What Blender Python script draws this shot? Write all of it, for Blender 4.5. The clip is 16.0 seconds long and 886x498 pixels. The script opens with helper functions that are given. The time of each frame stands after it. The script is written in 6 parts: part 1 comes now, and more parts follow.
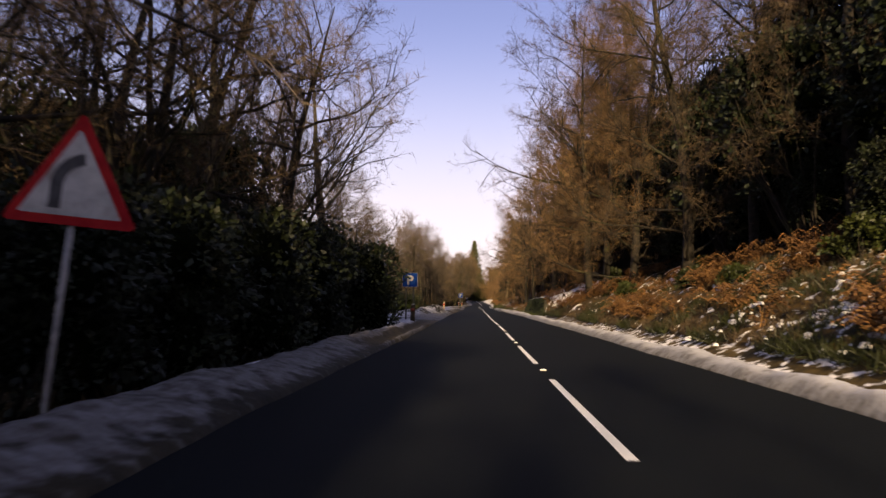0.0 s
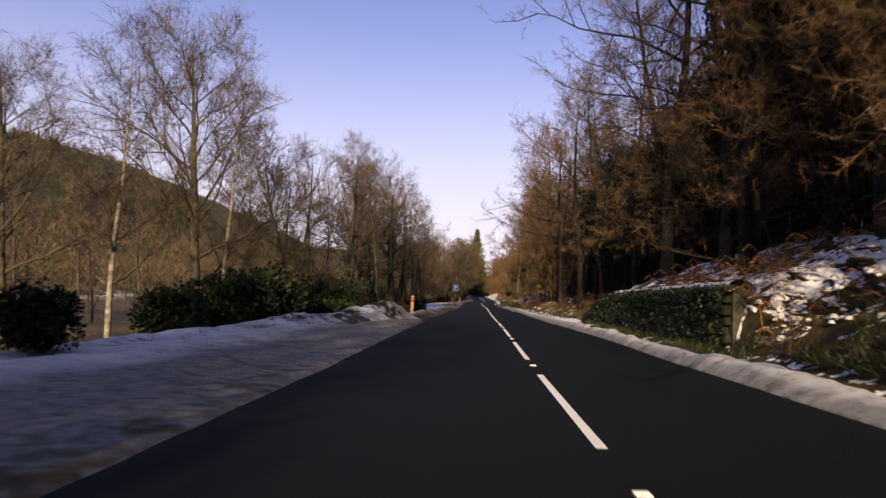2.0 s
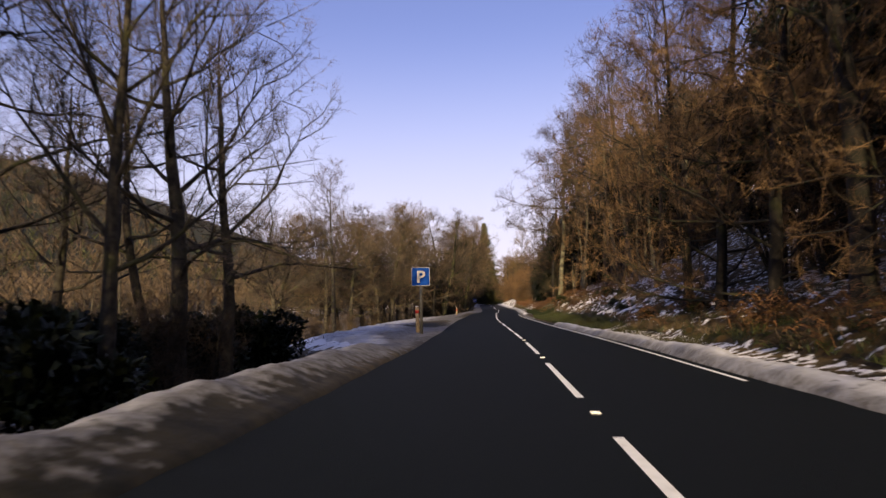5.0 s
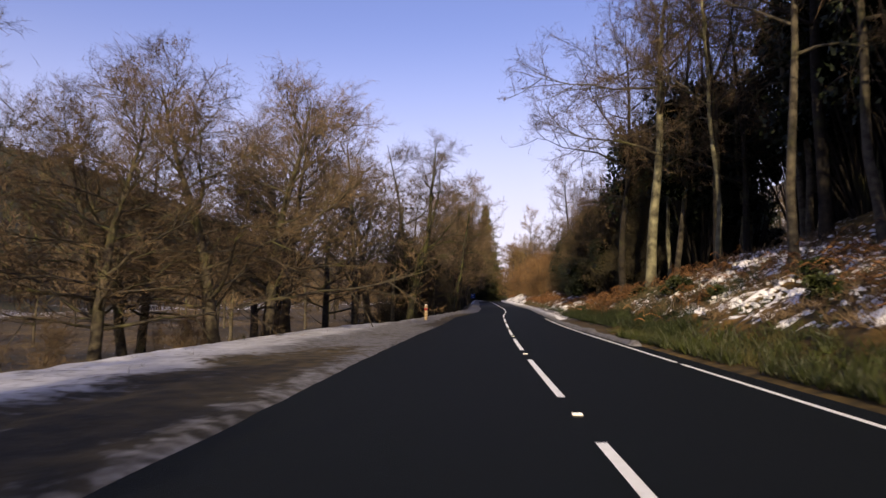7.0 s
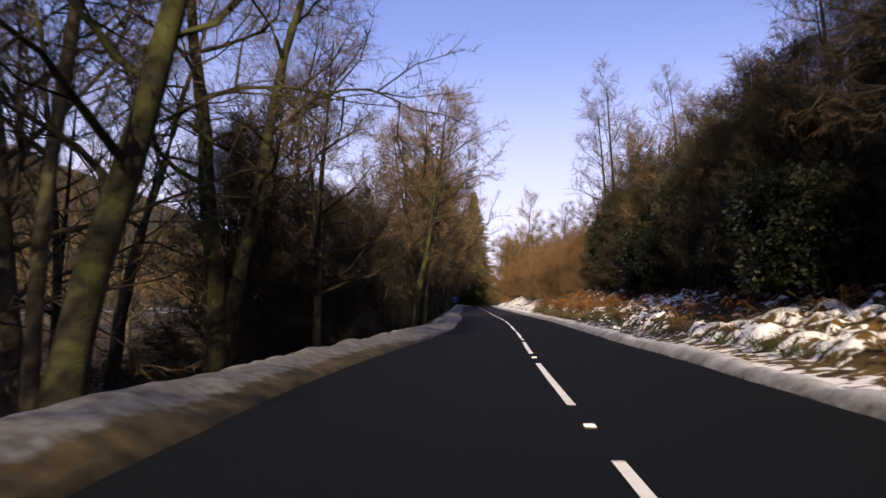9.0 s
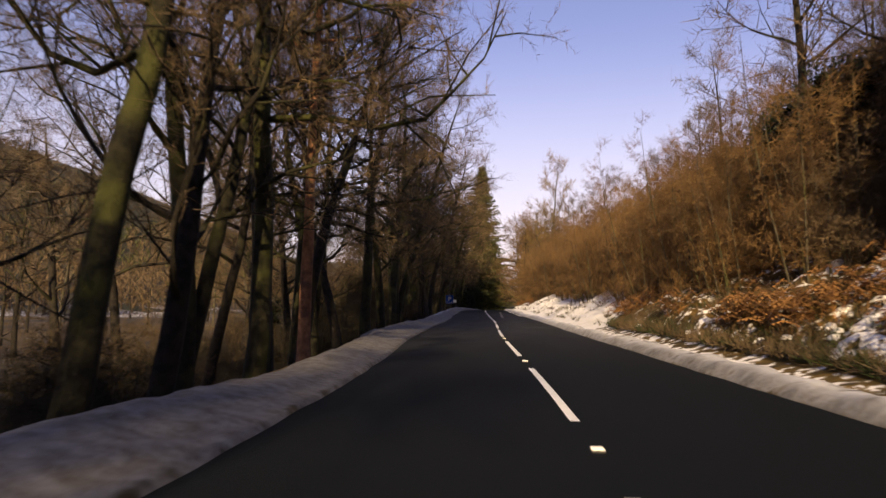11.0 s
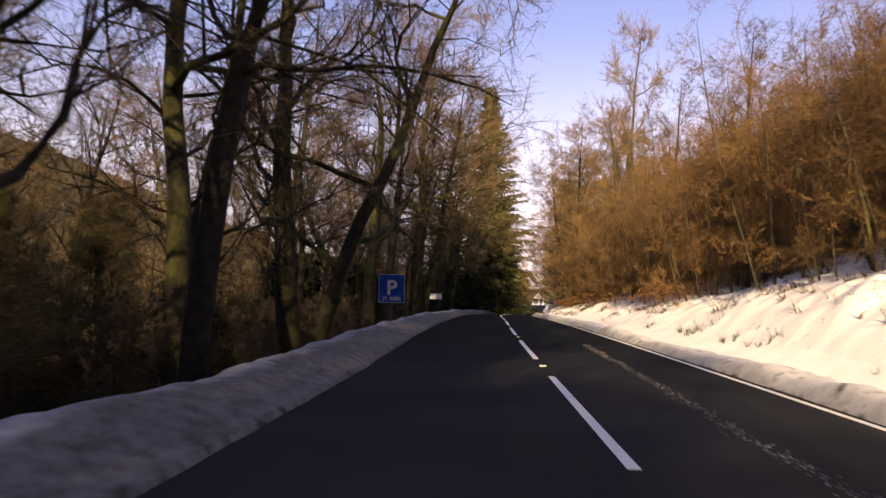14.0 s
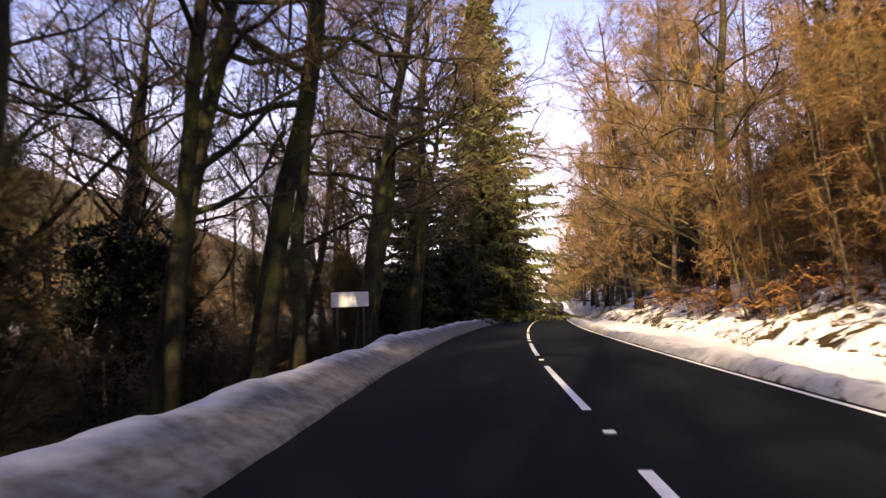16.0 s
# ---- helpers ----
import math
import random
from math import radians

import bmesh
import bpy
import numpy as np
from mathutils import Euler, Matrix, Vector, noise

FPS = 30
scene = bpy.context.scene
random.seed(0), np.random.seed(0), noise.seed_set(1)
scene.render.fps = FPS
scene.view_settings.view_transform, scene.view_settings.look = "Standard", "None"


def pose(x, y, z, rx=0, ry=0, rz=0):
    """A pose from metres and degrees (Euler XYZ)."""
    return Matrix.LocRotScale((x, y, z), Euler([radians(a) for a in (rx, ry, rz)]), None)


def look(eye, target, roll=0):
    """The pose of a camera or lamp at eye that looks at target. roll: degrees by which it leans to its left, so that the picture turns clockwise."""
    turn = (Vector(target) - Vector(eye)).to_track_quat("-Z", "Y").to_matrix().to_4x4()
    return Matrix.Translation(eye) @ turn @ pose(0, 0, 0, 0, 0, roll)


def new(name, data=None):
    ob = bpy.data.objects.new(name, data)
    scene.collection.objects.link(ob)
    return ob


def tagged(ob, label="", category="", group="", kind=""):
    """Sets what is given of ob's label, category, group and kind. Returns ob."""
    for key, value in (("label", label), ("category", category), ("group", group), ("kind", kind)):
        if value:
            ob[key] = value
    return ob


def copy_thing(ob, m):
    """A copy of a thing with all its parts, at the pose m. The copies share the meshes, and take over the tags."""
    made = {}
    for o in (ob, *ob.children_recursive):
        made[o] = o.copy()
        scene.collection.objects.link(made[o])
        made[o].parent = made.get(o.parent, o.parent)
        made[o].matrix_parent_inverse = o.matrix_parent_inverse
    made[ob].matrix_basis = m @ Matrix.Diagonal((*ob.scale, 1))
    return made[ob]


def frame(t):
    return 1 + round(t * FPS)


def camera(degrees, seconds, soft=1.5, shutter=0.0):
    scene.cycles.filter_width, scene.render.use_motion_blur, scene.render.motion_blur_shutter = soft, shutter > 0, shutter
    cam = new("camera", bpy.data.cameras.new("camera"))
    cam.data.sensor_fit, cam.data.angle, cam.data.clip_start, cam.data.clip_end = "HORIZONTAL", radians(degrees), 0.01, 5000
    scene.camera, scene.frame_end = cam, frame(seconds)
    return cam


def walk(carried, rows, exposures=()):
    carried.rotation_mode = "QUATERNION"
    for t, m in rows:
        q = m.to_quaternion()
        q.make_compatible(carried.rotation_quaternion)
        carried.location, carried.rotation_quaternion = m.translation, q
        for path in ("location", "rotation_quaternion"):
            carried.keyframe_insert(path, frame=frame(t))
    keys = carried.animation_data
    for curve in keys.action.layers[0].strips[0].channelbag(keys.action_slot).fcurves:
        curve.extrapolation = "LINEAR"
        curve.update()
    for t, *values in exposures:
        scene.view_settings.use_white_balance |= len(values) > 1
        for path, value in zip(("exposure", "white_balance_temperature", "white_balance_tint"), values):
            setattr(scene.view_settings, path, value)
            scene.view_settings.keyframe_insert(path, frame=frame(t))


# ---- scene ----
PATH = [
    (0.0, (-1.202, 3.086, 1.329), (-1.688, 13.046, 2.073), 0.77),
    (0.5, (-1.237, 14.130, 1.322), (-1.727, 24.086, 2.123), 0.53),
    (1.0, (-1.175, 25.290, 1.301), (-1.668, 35.250, 2.048), 0.36),
    (1.5, (-1.038, 36.491, 1.266), (-1.571, 46.450, 1.994), 1.23),
    (2.0, (-1.092, 47.661, 1.232), (-1.620, 57.624, 1.900), 1.71),
    (2.5, (-1.084, 58.823, 1.199), (-1.675, 68.778, 1.937), 0.60),
    (3.0, (-1.062, 70.024, 1.167), (-1.675, 79.978, 1.909), 0.15),
    (3.5, (-1.112, 81.455, 1.120), (-1.731, 91.408, 1.857), -0.40),
    (4.0, (-1.160, 92.955, 1.033), (-1.752, 102.907, 1.820), -1.64),
    (6.3, (-0.974, 145.625, 0.848), (-1.699, 155.564, 1.683), -0.73),
    (6.5, (-0.965, 150.177, 0.837), (-1.688, 160.116, 1.670), -1.03),
    (7.0, (-1.155, 161.472, 0.822), (-1.828, 171.419, 1.598), -0.55),
    (7.5, (-1.353, 173.081, 0.842), (-1.948, 183.032, 1.632), 0.17),
    (8.0, (-1.347, 184.161, 0.841), (-1.886, 194.113, 1.652), -0.70),
    (8.5, (-1.313, 195.670, 0.802), (-1.862, 205.626, 1.562), 1.24),
    (8.7, (-1.331, 200.349, 0.804), (-1.809, 210.303, 1.635), 0.14),
    (10.8, (-0.119, 248.564, 1.031), (-0.815, 258.501, 1.902), 1.10),
    (11.0, (-0.173, 253.210, 1.078), (-0.867, 263.147, 1.959), 0.31),
    (11.5, (-0.365, 264.586, 1.211), (-1.054, 274.524, 2.082), -0.12),
    (12.0, (-0.653, 275.515, 1.363), (-1.369, 285.456, 2.189), 1.58),
    (12.5, (-0.819, 286.302, 1.487), (-1.610, 296.237, 2.299), 1.43),
    (13.0, (-1.048, 297.095, 1.593), (-1.872, 307.028, 2.402), 2.32),
    (13.5, (-1.355, 307.986, 1.709), (-2.113, 317.920, 2.565), 0.86),
    (14.0, (-1.578, 318.545, 1.836), (-2.336, 328.483, 2.659), 0.90),
    (14.5, (-1.759, 329.225, 2.009), (-2.547, 339.147, 2.969), -0.99),
    (15.0, (-1.973, 339.495, 2.176), (-2.724, 349.420, 3.143), -1.77),
    (15.5, (-1.993, 350.069, 2.284), (-2.773, 359.997, 3.197), -2.25),
    (16.0, (-2.104, 360.557, 2.348), (-2.812, 370.497, 3.191), -1.92),
]
cam = camera(65.5, 16.0, soft=1.5, shutter=0.12)
walk(cam, [(t, look(eye, target, roll)) for t, eye, target, roll in PATH], [(0, 0.82, 7800, 10), (1, 0.78, 7350, 10), (3.5, 0.60, 6800, 10), (7, 0.68, 6500, 10), (8.0, 0.75, 6550, 10), (8.6, 0.82, 6250, 10), (10.8, 0.75, 7700, 10), (12, 1.0, 7500, 10), (13, 1.25, 7600, 10), (13.6, 1.28, 7900, 10), (14.3, 1.2, 8200, 10), (16, 1.98, 7750, 10)])

# ---- light ----
SUN_AZ, SUN_EL = 4.5, 17.0
world = bpy.data.worlds.new("sky")
scene.world = world
world.use_nodes = True
wn, wl = world.node_tree.nodes, world.node_tree.links
sky = wn.new("ShaderNodeTexSky")
sky.sky_type, sky.sun_disc = "NISHITA", False
sky.sun_elevation, sky.sun_rotation = radians(SUN_EL), radians(180 + SUN_AZ)
sky.air_density, sky.dust_density, sky.ozone_density = 1.0, 0.6, 2.5
tint = wn.new("ShaderNodeMix")
tint.data_type, tint.blend_type = "RGBA", "MULTIPLY"
tint.inputs[0].default_value = 1.0
tint.inputs[7].default_value = (1.08, 1.02, 1.62, 1)
wl.new(sky.outputs[0], tint.inputs[6])
# pale haze low over the horizon
sky_co = wn.new("ShaderNodeTexCoord")
sky_sep = wn.new("ShaderNodeSeparateXYZ")
wl.new(sky_co.outputs["Generated"], sky_sep.inputs[0])
haze = wn.new("ShaderNodeMapRange")
haze.interpolation_type = "SMOOTHSTEP"
haze.inputs["From Min"].default_value, haze.inputs["From Max"].default_value = 0.0, 0.42
haze.inputs["To Min"].default_value, haze.inputs["To Max"].default_value = 0.92, 0.12
wl.new(sky_sep.outputs[2], haze.inputs["Value"])
veil = wn.new("ShaderNodeMix")
veil.data_type = "RGBA"
veil.inputs[7].default_value = (9.6, 8.9, 10.4, 1)
wl.new(haze.outputs[0], veil.inputs[0])
wl.new(tint.outputs[2], veil.inputs[6])
wl.new(veil.outputs[2], wn["Background"].inputs[0])
wn["Background"].inputs[1].default_value = 0.066

sun_data = bpy.data.lights.new("sun", "SUN")
sun_data.energy, sun_data.angle, sun_data.color = 5.0, radians(0.55), (1.0, 0.78, 0.50)
sun = new("sun", sun_data)
az, el = radians(SUN_AZ), radians(SUN_EL)
sun_way = Vector((math.sin(az) * math.cos(el), math.cos(az) * math.cos(el), -math.sin(el)))
sun.matrix_world = look(Vector((-20, -60, 60)), Vector((-20, -60, 60)) + sun_way)

# ---- materials ----


def material(name, dark, light, scale=4.0, rough=0.85, bump=0.3, bump_scale=None, detail=6.0, third=None, third_scale=0.7, spec=0.3, third_at=0.58):
    """Two colours mixed by fine noise, a third one in larger patches, and a fine relief."""
    m = bpy.data.materials.new(name)
    m.use_nodes = True
    n, l = m.node_tree.nodes, m.node_tree.links
    b = n["Principled BSDF"]
    co = n.new("ShaderNodeTexCoord")
    t = n.new("ShaderNodeTexNoise")
    t.inputs["Scale"].default_value, t.inputs["Detail"].default_value = scale, detail
    l.new(co.outputs["Object"], t.inputs["Vector"])
    r = n.new("ShaderNodeValToRGB")
    r.color_ramp.elements[0].position, r.color_ramp.elements[1].position = 0.35, 0.65
    r.color_ramp.elements[0].color, r.color_ramp.elements[1].color = (*dark, 1), (*light, 1)
    l.new(t.outputs[0], r.inputs[0])
    out = r.outputs[0]
    if third:
        t3 = n.new("ShaderNodeTexNoise")
        t3.inputs["Scale"].default_value, t3.inputs["Detail"].default_value = third_scale, 5.0
        l.new(co.outputs["Object"], t3.inputs["Vector"])
        r3 = n.new("ShaderNodeValToRGB")
        r3.color_ramp.elements[0].position, r3.color_ramp.elements[1].position = third_at - 0.05, third_at + 0.07
        l.new(t3.outputs[0], r3.inputs[0])
        mx = n.new("ShaderNodeMix")
        mx.data_type = "RGBA"
        mx.inputs[7].default_value = (*third, 1)
        l.new(r3.outputs[0], mx.inputs[0])
        l.new(out, mx.inputs[6])
        out = mx.outputs[2]
    l.new(out, b.inputs["Base Color"])
    b.inputs["Roughness"].default_value = rough
    b.inputs["Specular IOR Level"].default_value = spec
    if bump:
        t2 = n.new("ShaderNodeTexNoise")
        t2.inputs["Scale"].default_value, t2.inputs["Detail"].default_value = bump_scale or scale * 4, 5.0
        l.new(co.outputs["Object"], t2.inputs["Vector"])
        bp = n.new("ShaderNodeBump")
        bp.inputs["Strength"].default_value, bp.inputs["Distance"].default_value = bump, 0.03
        l.new(t2.outputs[0], bp.inputs["Height"])
        l.new(bp.outputs[0], b.inputs["Normal"])
    return m


def varied(m, amount=0.35):
    """Lets whole things of one material differ a little in brightness."""
    n, l = m.node_tree.nodes, m.node_tree.links
    b = n["Principled BSDF"]
    src = b.inputs["Base Color"].links[0].from_socket
    oi = n.new("ShaderNodeObjectInfo")
    mr = n.new("ShaderNodeMapRange")
    mr.inputs["To Min"].default_value, mr.inputs["To Max"].default_value = 1 - amount, 1 + amount
    l.new(oi.outputs["Random"], mr.inputs["Value"])
    hs = n.new("ShaderNodeHueSaturation")
    l.new(mr.outputs[0], hs.inputs["Value"])
    l.new(src, hs.inputs["Color"])
    l.new(hs.outputs[0], b.inputs["Base Color"])
    return m


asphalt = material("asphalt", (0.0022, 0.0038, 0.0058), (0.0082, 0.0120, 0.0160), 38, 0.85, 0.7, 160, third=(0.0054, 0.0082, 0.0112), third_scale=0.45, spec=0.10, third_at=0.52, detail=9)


def greyed(m, colour):
    """Greys the tarmac where the mesh says so, in uneven patches."""
    n, l = m.node_tree.nodes, m.node_tree.links
    b = n["Principled BSDF"]
    src = b.inputs["Base Color"].links[0].from_socket
    at = n.new("ShaderNodeAttribute")
    at.attribute_name = "snow"
    co = n.new("ShaderNodeTexCoord")
    t = n.new("ShaderNodeTexNoise")
    t.inputs["Scale"].default_value, t.inputs["Detail"].default_value = 0.6, 9.0
    l.new(co.outputs["Object"], t.inputs["Vector"])
    k = n.new("ShaderNodeMath")
    k.operation = "MULTIPLY"
    l.new(at.outputs["Fac"], k.inputs[0])
    l.new(t.outputs[0], k.inputs[1])
    mx = n.new("ShaderNodeMix")
    mx.data_type = "RGBA"
    mx.inputs[7].default_value = (*colour, 1)
    l.new(k.outputs[0], mx.inputs[0])
    l.new(src, mx.inputs[6])
    l.new(mx.outputs[2], b.inputs["Base Color"])
    return m


greyed(asphalt, (0.060, 0.060, 0.066))
paint_white = material("road_paint", (0.86, 0.86, 0.82), (0.95, 0.95, 0.92), 9, 0.5, 0.25, 90, third=(0.60, 0.59, 0.55), third_scale=3.0, third_at=0.68)
# dark bark that also carries the shade on the trunks in its colour
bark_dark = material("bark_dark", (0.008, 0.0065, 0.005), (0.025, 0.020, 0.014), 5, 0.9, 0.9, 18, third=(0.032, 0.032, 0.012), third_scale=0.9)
bark_grey = material("bark_grey", (0.028, 0.023, 0.016), (0.085, 0.072, 0.048), 4, 0.9, 0.7, 20, third=(0.075, 0.072, 0.026), third_scale=0.8)
bark_birch = material("bark_birch", (0.12, 0.10, 0.075), (0.34, 0.30, 0.24), 3, 0.8, 0.6, 16, third=(0.07, 0.06, 0.05), third_scale=1.6)
bark_pine = material("bark_pine", (0.14, 0.06, 0.03), (0.36, 0.17, 0.085), 4, 0.9, 0.9, 14, third=(0.09, 0.05, 0.035), third_scale=1.2)
twig_grey = varied(material("twig_grey", (0.046, 0.035, 0.026), (0.15, 0.116, 0.082), 1.2, 0.8, 0))
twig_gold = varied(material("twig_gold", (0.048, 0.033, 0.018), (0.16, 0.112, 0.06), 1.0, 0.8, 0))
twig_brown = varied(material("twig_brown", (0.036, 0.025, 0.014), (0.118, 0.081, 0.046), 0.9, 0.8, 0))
twig_orange = varied(material("twig_orange", (0.06, 0.035, 0.016), (0.19, 0.116, 0.052), 0.8, 0.75, 0), 0.25)
twig_yellow = varied(material("twig_yellow", (0.064, 0.042, 0.016), (0.21, 0.143, 0.058), 0.8, 0.75, 0), 0.25)
twig_thicket = varied(material("twig_thicket", (0.05, 0.027, 0.011), (0.172, 0.1, 0.04), 0.45, 0.75, 0), 0.3)
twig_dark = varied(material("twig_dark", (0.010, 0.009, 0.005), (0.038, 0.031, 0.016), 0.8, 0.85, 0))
twig_olive = varied(material("twig_olive", (0.014, 0.012, 0.006), (0.058, 0.046, 0.020), 0.6, 0.8, 0), 0.25)
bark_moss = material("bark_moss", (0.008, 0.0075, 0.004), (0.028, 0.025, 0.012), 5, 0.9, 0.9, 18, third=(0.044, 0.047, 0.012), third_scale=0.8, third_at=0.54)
# lichen bark, made paler to hold the sun falling on the trunks
bark_lichen_sun = material("bark_lichen_sun", (0.035, 0.032, 0.020), (0.20, 0.188, 0.112), 2.2, 0.85, 0.7, 18, third=(0.035, 0.030, 0.018), third_scale=0.9, third_at=0.60)
leaf_russet = varied(material("leaf_russet", (0.075, 0.035, 0.010), (0.22, 0.105, 0.032), 1.5, 0.7, 0), 0.25)
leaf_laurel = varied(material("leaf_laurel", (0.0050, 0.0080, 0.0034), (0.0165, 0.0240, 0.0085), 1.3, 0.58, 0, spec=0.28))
# near black: the shade inside the shrubs is put into this colour
leaf_core_shade = material("leaf_core_shade", (0.0012, 0.0018, 0.0008), (0.0040, 0.0056, 0.0022), 9, 0.95, 0.8, 14, spec=0.02)
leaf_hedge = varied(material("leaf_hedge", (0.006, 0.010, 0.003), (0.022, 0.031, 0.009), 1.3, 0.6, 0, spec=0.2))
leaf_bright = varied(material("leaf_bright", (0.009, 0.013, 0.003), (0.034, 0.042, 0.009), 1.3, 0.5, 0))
needle = varied(material("needle", (0.012, 0.016, 0.005), (0.070, 0.072, 0.022), 0.7, 0.7, 0))
bracken = varied(material("bracken", (0.085, 0.038, 0.012), (0.24, 0.12, 0.042), 1.6, 0.85, 0))
grass_mat = varied(material("grass", (0.018, 0.019, 0.005), (0.066, 0.058, 0.018), 2.0, 0.85, 0))
wood_post = material("wood_post", (0.17, 0.12, 0.07), (0.34, 0.26, 0.16), 8, 0.85, 0.5, 40)
# post timber again, darkened to carry the shade one post stands in
wood_shaded = material("wood_shaded", (0.018, 0.013, 0.009), (0.055, 0.042, 0.028), 8, 0.9, 0.6, 40)
red_band = material("red_band", (0.26, 0.018, 0.014), (0.40, 0.035, 0.026), 14, 0.5, 0)
# the red band's colour with that post's shade put in
red_band_shaded = material("red_band_shaded", (0.05, 0.008, 0.007), (0.12, 0.018, 0.014), 14, 0.7, 0)
steel_grey = material("galvanised_steel", (0.20, 0.20, 0.20), (0.34, 0.34, 0.33), 14, 0.5, 0.1, spec=0.5)
post_dark = material("post_dark", (0.035, 0.033, 0.030), (0.08, 0.075, 0.065), 14, 0.6, 0.1)
sign_white = material("sign_white", (0.32, 0.32, 0.30), (0.46, 0.46, 0.43), 7, 0.9, 0, third=(0.26, 0.25, 0.22), third_scale=2.5, spec=0.08)
# whiter than sign_white: the sun on the board is put into its colour
board_white_sunlit = material("board_white_sunlit", (0.72, 0.72, 0.70), (0.84, 0.84, 0.82), 7, 0.7, 0)
sign_red = material("sign_red", (0.26, 0.012, 0.016), (0.36, 0.022, 0.022), 6, 0.9, 0, spec=0.08)
sign_blue = material("sign_blue", (0.004, 0.030, 0.17), (0.008, 0.048, 0.24), 5, 0.9, 0, spec=0.08)
sign_black = material("sign_black", (0.030, 0.030, 0.032), (0.06, 0.06, 0.06), 9, 0.5, 0)
stone_mat = varied(material("wall_stone", (0.008, 0.008, 0.006), (0.034, 0.030, 0.022), 6, 0.9, 0.8, 20, third=(0.018, 0.024, 0.006), third_scale=2.2, third_at=0.46), 0.4)
mortar_mat = material("wall_mortar", (0.025, 0.023, 0.018), (0.06, 0.055, 0.042), 9, 0.95, 0.6, 30)
salt_mat = material("salt", (0.16, 0.155, 0.15), (0.34, 0.33, 0.32), 6, 0.9, 0)
stud_iron = material("stud_iron", (0.03, 0.03, 0.03), (0.07, 0.068, 0.065), 30, 0.6, 0.2)
stud_white = material("stud_white", (0.80, 0.80, 0.78), (0.93, 0.93, 0.90), 30, 0.35, 0, spec=0.5)


def snow_ground(name, dirt_dark, dirt_light, attribute, edge=0.06, snow=(0.88, 0.87, 0.87), grit_shade=(0.055, 0.042, 0.028), grit_top=0.30, grit_wide=0.9):
    """Snow lying on soil: the mesh says how much snow lies where (attribute), noise breaks its edge up."""
    m = bpy.data.materials.new(name)
    m.use_nodes = True
    n, l = m.node_tree.nodes, m.node_tree.links
    b = n["Principled BSDF"]
    co = n.new("ShaderNodeTexCoord")
    at = n.new("ShaderNodeAttribute")
    at.attribute_name = attribute

    def nz(scale, detail=6.0):
        t = n.new("ShaderNodeTexNoise")
        t.inputs["Scale"].default_value, t.inputs["Detail"].default_value = scale, detail
        t.inputs["Roughness"].default_value = 0.5 if detail < 10 else 0.68
        l.new(co.outputs["Object"], t.inputs["Vector"])
        return t.outputs[0]

    def ramp(src, a, c0, z, c1):
        r = n.new("ShaderNodeValToRGB")
        r.color_ramp.elements[0].position, r.color_ramp.elements[1].position = a, z
        r.color_ramp.elements[0].color, r.color_ramp.elements[1].color = (*c0, 1), (*c1, 1)
        l.new(src, r.inputs[0])
        return r.outputs[0]

    def mixed(f, a, z):
        x = n.new("ShaderNodeMix")
        x.data_type = "RGBA"
        l.new(f, x.inputs[0])
        l.new(a, x.inputs[6])
        l.new(z, x.inputs[7])
        return x.outputs[2]

    soil = ramp(nz(2.3, 9), 0.35, dirt_dark, 0.68, dirt_light)
    broad = ramp(nz(0.035, 9), 0.40, (0.55, 0.55, 0.5), 0.62, (2.1, 1.8, 1.25))
    mul = n.new("ShaderNodeMix")
    mul.data_type, mul.blend_type = "RGBA", "MULTIPLY"
    mul.inputs[0].default_value = 1.0
    l.new(soil, mul.inputs[6])
    l.new(broad, mul.inputs[7])
    soil = mul.outputs[2]
    dirty = ramp(nz(4.6, 12), 0.28, grit_shade, 0.72, tuple(1.25 * grit_top * v for v in snow))
    white = ramp(nz(1.1), 0.3, tuple(0.86 * v for v in snow), 0.6, snow)
    at2 = n.new("ShaderNodeAttribute")
    at2.attribute_name = "grit_shade"
    add2 = n.new("ShaderNodeMath")
    add2.operation = "ADD"
    l.new(at2.outputs["Fac"], add2.inputs[0])
    k2 = n.new("ShaderNodeMath")
    k2.operation = "MULTIPLY_ADD"
    k2.inputs[1].default_value, k2.inputs[2].default_value = grit_wide, -0.5 * grit_wide
    l.new(nz(1.7, 11), k2.inputs[0])
    l.new(k2.outputs[0], add2.inputs[1])
    snowy = mixed(ramp(add2.outputs[0], 0.25, (0, 0, 0), 0.8, (1, 1, 1)), white, dirty)
    add = n.new("ShaderNodeMath")
    add.operation = "ADD"
    l.new(at.outputs["Fac"], add.inputs[0])
    k = n.new("ShaderNodeMath")
    k.operation = "MULTIPLY_ADD"
    k.inputs[1].default_value, k.inputs[2].default_value = 2.2, -1.1
    l.new(nz(3.4, 9), k.inputs[0])
    l.new(k.outputs[0], add.inputs[1])
    col = mixed(ramp(add.outputs[0], 0.5 - edge, (0, 0, 0), 0.5 + edge, (1, 1, 1)), soil, snowy)
    l.new(col, b.inputs["Base Color"])
    b.inputs["Roughness"].default_value = 0.8
    b.inputs["Specular IOR Level"].default_value = 0.2
    bp = n.new("ShaderNodeBump")
    bp.inputs["Strength"].default_value, bp.inputs["Distance"].default_value = 0.45, 0.03
    l.new(nz(9.0, 7), bp.inputs["Height"])
    l.new(bp.outputs[0], b.inputs["Normal"])
    return m


